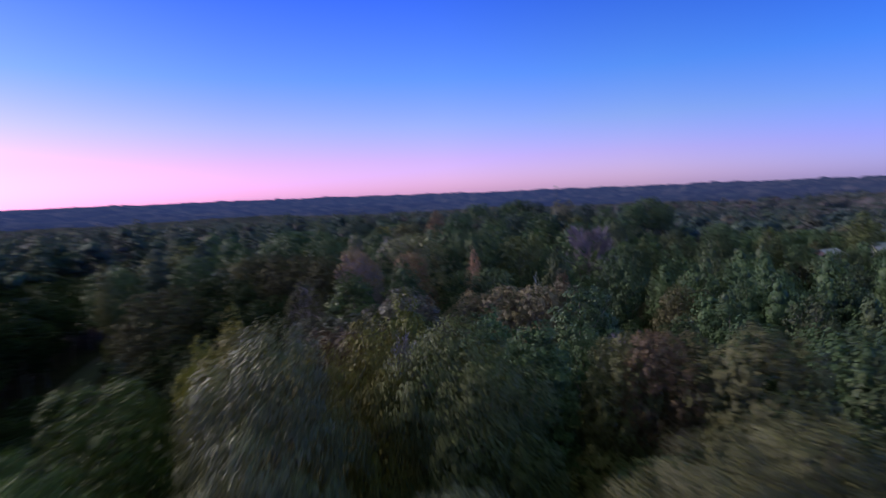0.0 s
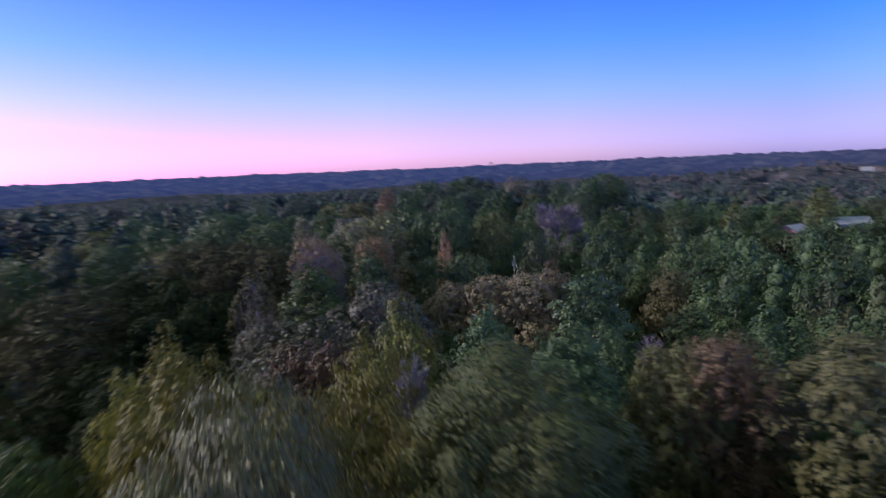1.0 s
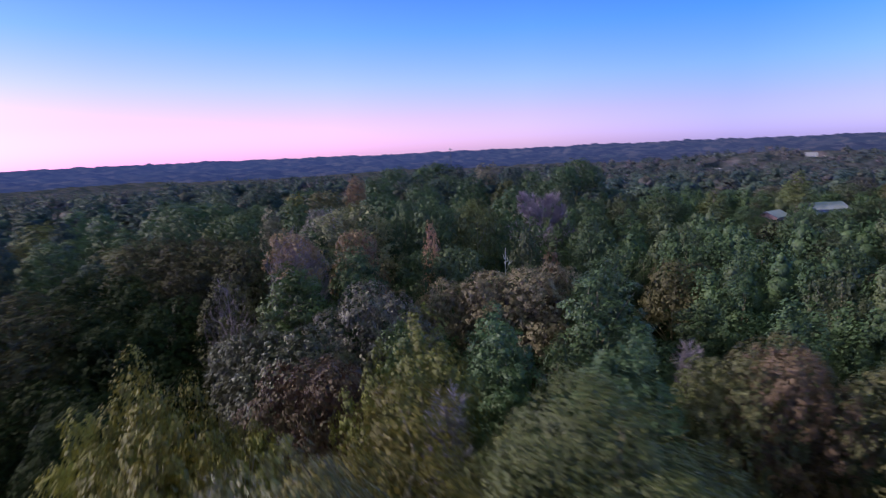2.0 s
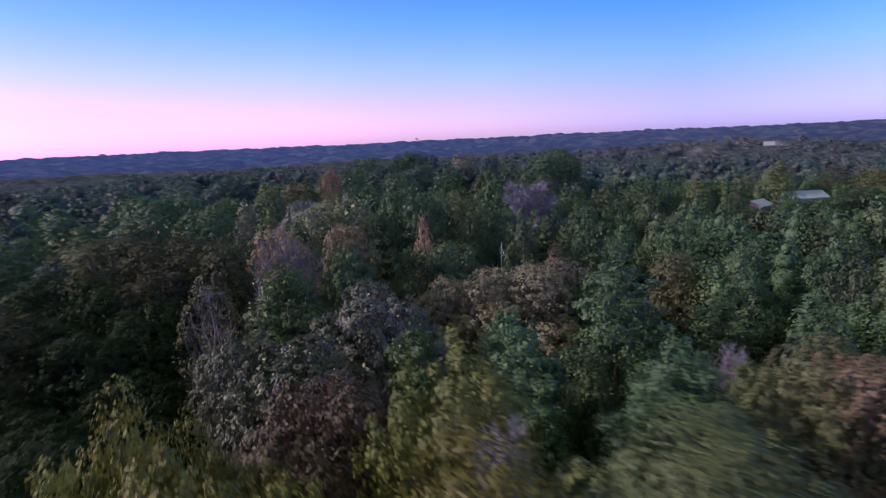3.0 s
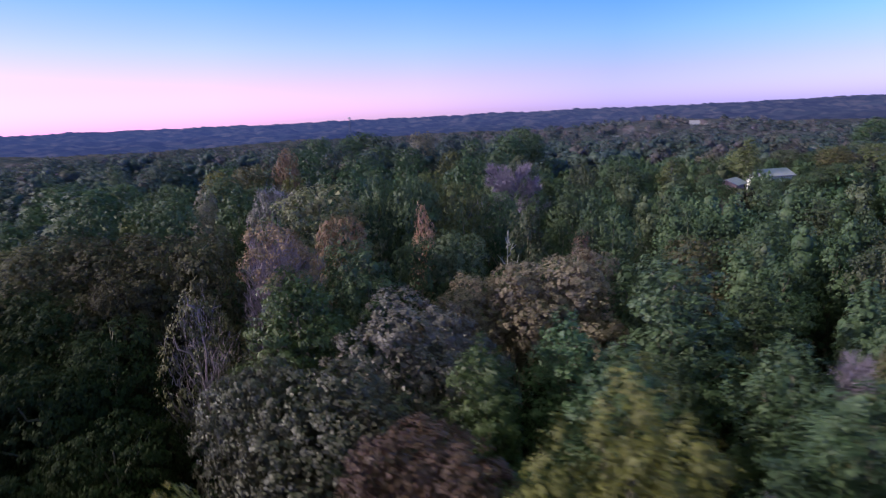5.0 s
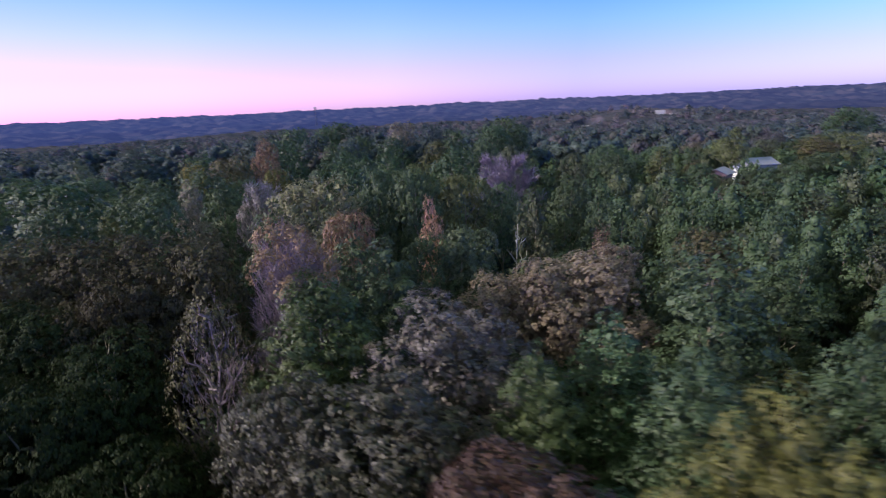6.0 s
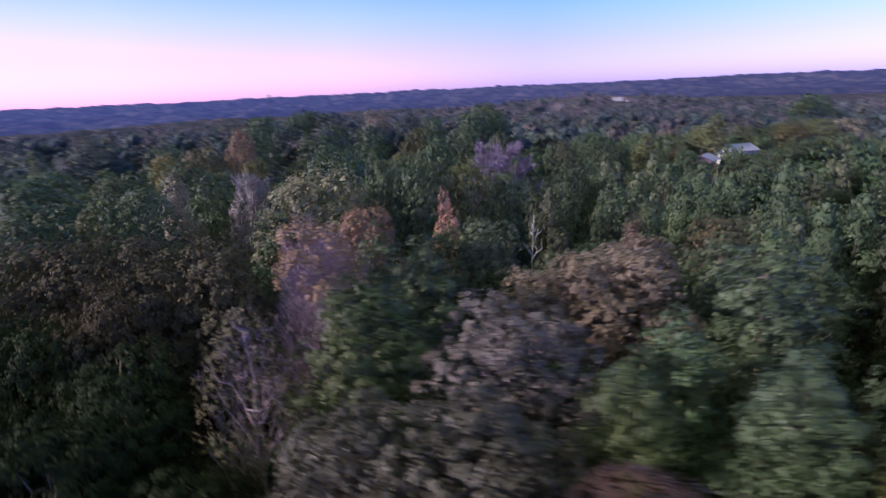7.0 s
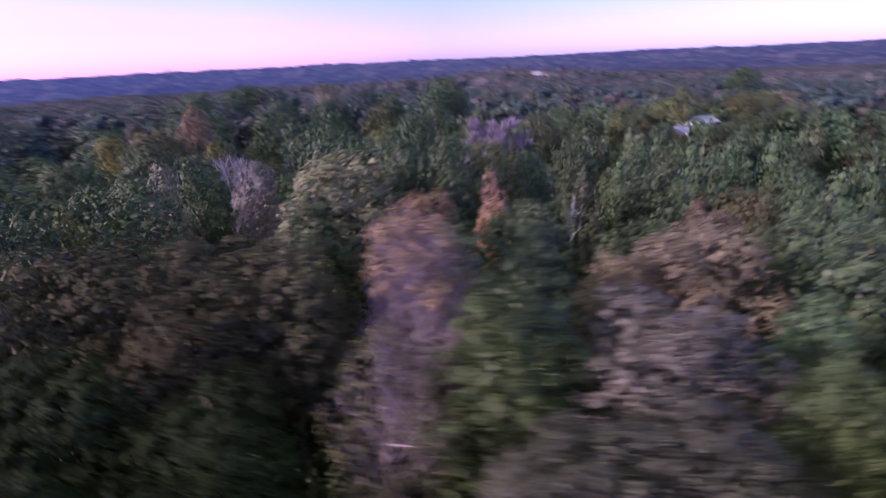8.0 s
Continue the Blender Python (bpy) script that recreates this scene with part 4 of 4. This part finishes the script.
while len(spots) < placed + 245 and tries < 60000:
    tries += 1
    a, r = radians(rng.uniform(-62, 98)), math.sqrt(rng.uniform(9 ** 2, 135 ** 2))
    x, y = r * math.sin(a) - 4, r * math.cos(a) + 6
    if x < -0.85 * y - 9 or y < 1.05 * x - 14:
        continue
    if in_clearing(x, y):
        continue
    gap = 2.5 + 0.014 * r
    if min((x - sx) ** 2 + (y - sy) ** 2 - (gap + sr) ** 2 for sx, sy, sr in spots) < 0:
        continue
    right = float(smooth(8, 34, x - 0.06 * y))
    top = 19.0 + 1.3 * float(waves(x, y, 40, 31)) + PICK.uniform(-2.2, 1.6) + 3.4 * float(smooth(66, 110, y)) * (1 - right)
    if PICK.random() < right:
        shape, leaf = PICK.choice([("upright", "green")] * 6 + [("pine", "green")] * 2 + [("upright", "grey_green")] * 2 + [("upright", "olive_brown")])
        top, wide = max(top + 0.3, float(land(x, y)) + 7.5), PICK.uniform(0.8, 1.05)
    elif r > 62:
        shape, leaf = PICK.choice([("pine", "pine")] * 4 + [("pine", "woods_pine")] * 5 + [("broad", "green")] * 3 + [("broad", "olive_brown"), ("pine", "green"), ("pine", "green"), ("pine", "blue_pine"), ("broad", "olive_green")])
        wide = PICK.uniform(0.75, 1.05)
        top += PICK.uniform(-2.6, 1.4)
    else:
        shape, leaf = PICK.choice([("broad", "olive_brown")] * 3 + [("pine", "pine")] * 3 + [("broad", "green")] * 4 + [("broad", "grey_green")] + [("upright", "green")])
        wide = PICK.uniform(0.85, 1.1)
        top -= 1.4
    # left slope: lower trees, mostly in leaf colours that hold the shade
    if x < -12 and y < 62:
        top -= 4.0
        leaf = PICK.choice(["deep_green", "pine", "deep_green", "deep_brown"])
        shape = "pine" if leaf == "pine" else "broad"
    near_by = [m[2] - (3.0 if y < m[1] + 1 else 1.0) for m in MARKED if math.hypot(m[0] - x, m[1] - y) < 9]
    top = min([top] + near_by)
    tree(x, y, top, shape, leaf, "mid" if lod_for(x, y) != "low" else "low", PICK.randrange(3), wide)
    spots.append((x, y, 2.3 * wide))


# ---- undergrowth ----
def undergrowth(name, label, material, seed, count):
    """Dark shrubs and saplings that close the ground between the trunks."""
    r = np.random.RandomState(seed)
    a, d = np.radians(r.uniform(-75, 95, count)), np.sqrt(r.uniform(8 ** 2, 110 ** 2, count))
    x, y = d * np.sin(a) - 4, d * np.cos(a) + 4
    keep = np.array([not in_clearing(a, b) for a, b in zip(x, y)])
    x, y, count = x[keep], y[keep], int(keep.sum())
    h, w = r.uniform(3.0, 9.0, count), r.uniform(1.2, 2.6, count)
    k = np.repeat(np.arange(count), 110)
    n = len(k)
    dirs = unit(r.normal(size=(n, 3)) + (0, 0, 0.5))
    q = r.uniform(0.6, 1.1, n)
    c = np.stack([x[k] + dirs[:, 0] * w[k] * q, y[k] + dirs[:, 1] * w[k] * q, land(x, y)[k] + h[k] * (0.55 + 0.45 * dirs[:, 2] * q)], -1)
    v, f = leaves(r, c, unit(dirs * 0.7 + r.normal(size=(n, 3)) * 0.4), 0.36 * r.uniform(0.6, 1.3, n), 0.7, 3)
    return tagged(new(name, mesh_from(name, v, f, material)), label, "shrubs", kind="stuff")


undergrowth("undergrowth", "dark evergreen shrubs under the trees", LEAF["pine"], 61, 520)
# saplings whose brown also carries the shade under the trees
undergrowth("undergrowth", "olive-brown saplings with shade put into their leaf colour", LEAF["deep_brown"], 62, 420)


# ---- woods farther off ----
def valley_canopy(x, y):
    crowns = 3.5 * crown_domes(x, y, 12.0, 11) + 3.0 * crown_domes(x, y, 7.0, 12)
    return land(x, y) - 1.0 + (1 - cleared(x, y)) * (9.5 + crowns + 1.6 * waves(x, y, 120, 26))


def valley_material():
    """Mixed autumn woods seen from afar: each crown has its own dull colour, with blue haze painted in."""
    m, t, out = nodes_of("haze_tinted_valley_woods")
    c = t.nodes.new("ShaderNodeTexCoord")
    cells = t.nodes.new("ShaderNodeTexVoronoi")
    cells.voronoi_dimensions = "2D"
    cells.inputs["Scale"].default_value = 1 / 11.0
    t.links.new(c.outputs["Object"], cells.inputs["Vector"])
    grey = t.nodes.new("ShaderNodeRGBToBW")
    t.links.new(cells.outputs["Color"], grey.inputs[0])
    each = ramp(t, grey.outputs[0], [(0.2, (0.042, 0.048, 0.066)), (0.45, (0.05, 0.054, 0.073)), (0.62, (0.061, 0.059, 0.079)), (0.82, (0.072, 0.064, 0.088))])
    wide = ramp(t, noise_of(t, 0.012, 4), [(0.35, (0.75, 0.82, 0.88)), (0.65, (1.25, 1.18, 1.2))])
    fine = noise_of(t, 0.5, 3)
    grain = ramp(t, fine, [(0.35, (0.72, 0.72, 0.72)), (0.65, (1.28, 1.28, 1.28))])
    p = t.nodes.new("ShaderNodeBsdfPrincipled")
    p.inputs["Roughness"].default_value = 0.95
    p.inputs["Specular IOR Level"].default_value = 0.0
    t.links.new(mixed(t, 1.0, mixed(t, 1.0, each, wide, "MULTIPLY"), grain, "MULTIPLY"), p.inputs["Base Color"])
    bump = t.nodes.new("ShaderNodeBump")
    bump.inputs["Strength"].default_value, bump.inputs["Distance"].default_value = 0.6, 1.2
    t.links.new(fine, bump.inputs["Height"])
    t.links.new(bump.outputs[0], p.inputs["Normal"])
    t.links.new(p.outputs[0], out.inputs["Surface"])
    return m


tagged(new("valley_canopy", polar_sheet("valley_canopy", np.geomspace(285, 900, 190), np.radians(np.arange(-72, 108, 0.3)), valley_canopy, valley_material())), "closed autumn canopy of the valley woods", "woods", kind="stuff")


def far_wood(name, label, material, seed, count, r0, r1, tall, lumps, faces, size, slim=0.7):
    r = np.random.RandomState(seed)
    a = np.radians(r.uniform(-70, 105, count))
    d = np.sqrt(r.uniform(r0 ** 2, r1 ** 2, count))
    x, y = d * np.sin(a), 30 + d * np.cos(a)
    keep = cleared(x, y) < 0.2
    x, y, d, count = x[keep], y[keep], d[keep], int(keep.sum())
    k = smooth(170, 320, d)
    roof = (23.0 - 4.0 * smooth(30, 80, x)) * (1 - k) + (land(x, y) + tall) * k
    h = np.maximum(7.0, roof - land(x, y) + 1.5 * waves(x, y, 50, 31) + r.uniform(-2.2, 1.8, count))
    w = r.uniform(2.6, 4.6, count) * (1.0 if faces else 1.3)
    base = land(x, y)
    k = np.repeat(np.arange(count), lumps)
    n = len(k)
    dirs = unit(r.normal(size=(n, 3)) + (0, 0, 0.6))
    c = np.stack([x[k] + dirs[:, 0] * w[k] * 0.62, y[k] + dirs[:, 1] * w[k] * 0.62, base[k] + h[k] * 0.7 + dirs[:, 2] * h[k] * 0.2, w[k] * (r.uniform(0.34, 0.6, n) if faces else r.uniform(0.36, 0.62, n))], -1)
    pieces = [inner_lumps(r, c, 0.72 if faces else 1.0, 0.8, FORM_ROUGH, 0.45)]
    if faces:
        k = np.repeat(np.arange(count), faces)
        n = len(k)
        dirs = unit(r.normal(size=(n, 3)) + (0, 0, 0.7))
        q = r.uniform(0.75, 1.1, n)
        c = np.stack([x[k] + dirs[:, 0] * w[k] * q, y[k] + dirs[:, 1] * w[k] * q, base[k] + h[k] * 0.7 + dirs[:, 2] * h[k] * 0.3 * q], -1)
        nrm = unit(dirs * 0.8 + r.normal(size=(n, 3)) * 0.35)
        pieces.append(leaves(r, c, nrm, size * r.uniform(0.6, 1.3, n), slim, 3))
    v, f = joined(pieces)
    me = mesh_from(name, v, f, material)
    if not faces:
        me.polygons.foreach_set("use_smooth", np.ones(len(f), bool))
    return tagged(new(name, me), label, "woods", kind="stuff")


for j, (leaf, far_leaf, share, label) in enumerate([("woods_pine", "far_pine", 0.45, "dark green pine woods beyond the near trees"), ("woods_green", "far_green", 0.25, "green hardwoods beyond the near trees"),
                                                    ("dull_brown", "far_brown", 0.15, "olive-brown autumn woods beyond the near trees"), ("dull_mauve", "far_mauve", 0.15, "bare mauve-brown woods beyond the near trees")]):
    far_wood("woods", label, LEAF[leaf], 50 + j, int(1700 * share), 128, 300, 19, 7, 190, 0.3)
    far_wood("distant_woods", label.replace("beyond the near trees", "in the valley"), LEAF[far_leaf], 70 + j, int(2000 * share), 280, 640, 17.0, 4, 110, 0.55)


def young_wood(name, label, material, seed, count, faces, size):
    """Dense young trees on the rise, too many to count: small pointed crowns side by side."""
    r = np.random.RandomState(seed)
    x, y = r.uniform(20, 105, count * 2), r.uniform(35, 140, count * 2)
    keep = (np.hypot(x, y - 30) < 135) & (np.hypot(x - 80.4, y - 96.6) > 6.0) & (np.hypot(x - 67.5, y - 95.5) > 4.0) & (np.hypot(x - 63.5, y - 92.6) > 2.6) & (np.hypot(x - 27, y - 99) > 3) & (x > 22 + 0.08 * y)
    x, y = x[keep][:count], y[keep][:count]
    h = np.maximum(6.5, 19.0 + 1.0 * waves(x, y, 40, 31) + r.uniform(-2.2, 1.3, len(x)) - land(x, y))
    w = r.uniform(1.9, 2.9, len(x))
    tips = 5
    ta, tr, tz = r.uniform(0, math.tau, (len(x), tips)), r.uniform(0.25, 0.75, (len(x), tips)), r.uniform(0.0, 2.4, (len(x), tips))
    tr[:, 0], tz[:, 0] = 0.1, 0.0
    k = np.repeat(np.arange(len(x)), faces)
    n = len(k)
    j = r.randint(0, tips, n)
    u = r.uniform(0, 1, n) ** 0.7
    a = r.uniform(0, math.tau, n)
    rad = w[k] * 0.62 * np.sqrt(np.clip(1.02 - u ** 2.4, 0, 1)) * r.uniform(0.7, 1.1, n)
    hang = np.minimum(h[k], 7.5)
    ox, oy = np.cos(ta[k, j]) * tr[k, j] * w[k], np.sin(ta[k, j]) * tr[k, j] * w[k]
    c = np.stack([x[k] + ox + rad * np.cos(a), y[k] + oy + rad * np.sin(a), land(x, y)[k] + h[k] - tz[k, j] - hang * (1 - u) + r.uniform(-0.2, 0.2, n)], -1)
    nrm = unit(np.stack([np.cos(a), np.sin(a), 0.35 + 1.2 * u ** 2], -1) + r.normal(size=(n, 3)) * 0.35)
    sprays = leaves(r, c, nrm, size * r.uniform(0.6, 1.3, n), 0.7, 3)
    kb = np.repeat(np.arange(len(x)), 4)
    ub = np.tile([0.15, 0.45, 0.7, 0.9], len(x))
    hb = np.minimum(h[kb], 7.5)
    body = np.stack([x[kb] + r.normal(size=len(kb)) * 0.15, y[kb] + r.normal(size=len(kb)) * 0.15, land(x, y)[kb] + h[kb] - hb * (1 - ub) - 0.1, w[kb] * (1 - ub ** 2.2) * 0.62 + 0.1], -1)
    v, f = joined([sprays, inner_lumps(r, body, 1.0, 1.25)])
    return tagged(new(name, mesh_from(name, v, f, material)), label, "woods", kind="stuff")


young_wood("young_wood", "dense young green trees on the rise", LEAF["green"], 91, 200, 1250, 0.162)
young_wood("young_wood", "dense grey-green young trees on the rise", LEAF["grey_green"], 92, 70, 1250, 0.162)


# ---- houses and the water tower ----
def box(bm, x0, x1, y0, y1, z0, z1):
    c = bmesh.ops.create_cube(bm, size=1.0)["verts"]
    bmesh.ops.scale(bm, vec=(x1 - x0, y1 - y0, z1 - z0), verts=c)
    bmesh.ops.translate(bm, vec=((x0 + x1) / 2, (y0 + y1) / 2, (z0 + z1) / 2), verts=c)


def part(name, bm, material, parent, label=""):
    me = bpy.data.meshes.new(name)
    bm.to_mesh(me)
    bm.free()
    me.materials.append(material)
    p = new(name, me)
    p.parent = parent
    if label:
        p["label"] = label
    return p


def house(x, y, turn, length, depth, eaves, ridge, wall_material, label, windows=3, roof_material=None):
    """A gabled house: walls, two roof slopes, framed windows."""
    ob = tagged(new("house"), label, "house", "houses among the trees")
    ob.matrix_basis = pose(x, y, float(land(x, y)), 0, 0, turn)
    l, d = length / 2, depth / 2
    bm = bmesh.new()
    p = [bm.verts.new(c) for c in ((-l, -d, -1), (-l, d, -1), (-l, d, eaves), (-l, 0, ridge - 0.12), (-l, -d, eaves), (l, -d, -1), (l, d, -1), (l, d, eaves), (l, 0, ridge - 0.12), (l, -d, eaves))]
    for f in ((0, 4, 3, 2, 1), (5, 6, 7, 8, 9), (0, 5, 9, 4), (1, 2, 7, 6), (2, 3, 8, 7), (3, 4, 9, 8), (0, 1, 6, 5)):
        bm.faces.new([p[i] for i in f])
    bmesh.ops.recalc_face_normals(bm, faces=bm.faces)
    part("wall", bm, wall_material, ob)
    drop = (ridge - eaves) / d
    for side in (-1, 1):
        bm = bmesh.new()
        o = 0.45
        q = [bm.verts.new(c) for c in ((-l - o, 0, ridge), (l + o, 0, ridge), (l + o, side * (d + o), eaves - drop * o), (-l - o, side * (d + o), eaves - drop * o))]
        f = bm.faces.new(q)
        g = bmesh.ops.extrude_face_region(bm, geom=[f])
        bmesh.ops.translate(bm, vec=(0, 0, 0.16), verts=[v for v in g["geom"] if isinstance(v, bmesh.types.BMVert)])
        bmesh.ops.recalc_face_normals(bm, faces=bm.faces)
        part("roof", bm, roof_material or ROOFING, ob, "pale metal roof slope")
    for side in (-1, 1):
        for i in range(windows):
            wx = -l + (i + 0.5) * length / windows
            bm = bmesh.new()
            box(bm, wx - 0.55, wx + 0.55, side * d - 0.04, side * d + 0.04, eaves * 0.5 - 0.1, eaves * 0.5 + 1.3)
            w = part("window", bm, SIDING, ob)
            bm = bmesh.new()
            box(bm, wx - 0.45, wx + 0.45, side * (d + 0.045) - 0.01, side * (d + 0.045) + 0.01, eaves * 0.5, eaves * 0.5 + 1.2)
            part("pane", bm, DARK_GLASS, w)
    return ob


house(81.0, 98.6, -17, 5.6, 4.6, 5.0, 5.9, SIDING, "white house with a pale metal roof among trees")
house(67.5, 95.5, 20, 3.4, 3.2, 5.7, 6.4, PINK_SIDING, "faded pink house half hidden by young trees", 2, ROOFING)
house(338, 452, -38, 12, 8, 4.5, 7.0, SIDING, "small white house deep in the woods")
house(446, 467, -42, 9, 8, 8.6, 11.8, SIDING, "large white house on the far wooded slope", 5)
house(452, 455, 48, 7, 6, 7.6, 10.2, SIDING, "white wing house beside the large one", 2)


def water_tower(x, y, bulb):
    ob = tagged(new("water_tower"), "pale water tower rising above distant woods", "water tower")
    base = float(land(x, y))
    ob.location = (x, y, base)
    h = bulb - base
    bm = bmesh.new()
    bmesh.ops.create_uvsphere(bm, u_segments=20, v_segments=12, radius=2.7)
    bmesh.ops.scale(bm, vec=(1, 1, 0.8), verts=bm.verts)
    bmesh.ops.translate(bm, vec=(0, 0, h), verts=bm.verts)
    part("tank", bm, STEEL, ob)
    for i in range(5):
        a = i * math.tau / 5
        v, f = tube([(2.9 * math.cos(a), 2.9 * math.sin(a), -0.5), (2.0 * math.cos(a), 2.0 * math.sin(a), h - 0.6)], [0.16, 0.14], 6)
        p = new("leg", mesh_from("leg", v, f, DARK_STEEL))
        p.parent = ob
    v, f = tube([(0, 0, -0.5), (0, 0, h)], [0.3, 0.3], 8)
    p = new("riser_pipe", mesh_from("riser_pipe", v, f, DARK_STEEL))
    p.parent = ob


water_tower(252, 1222, 35.0)
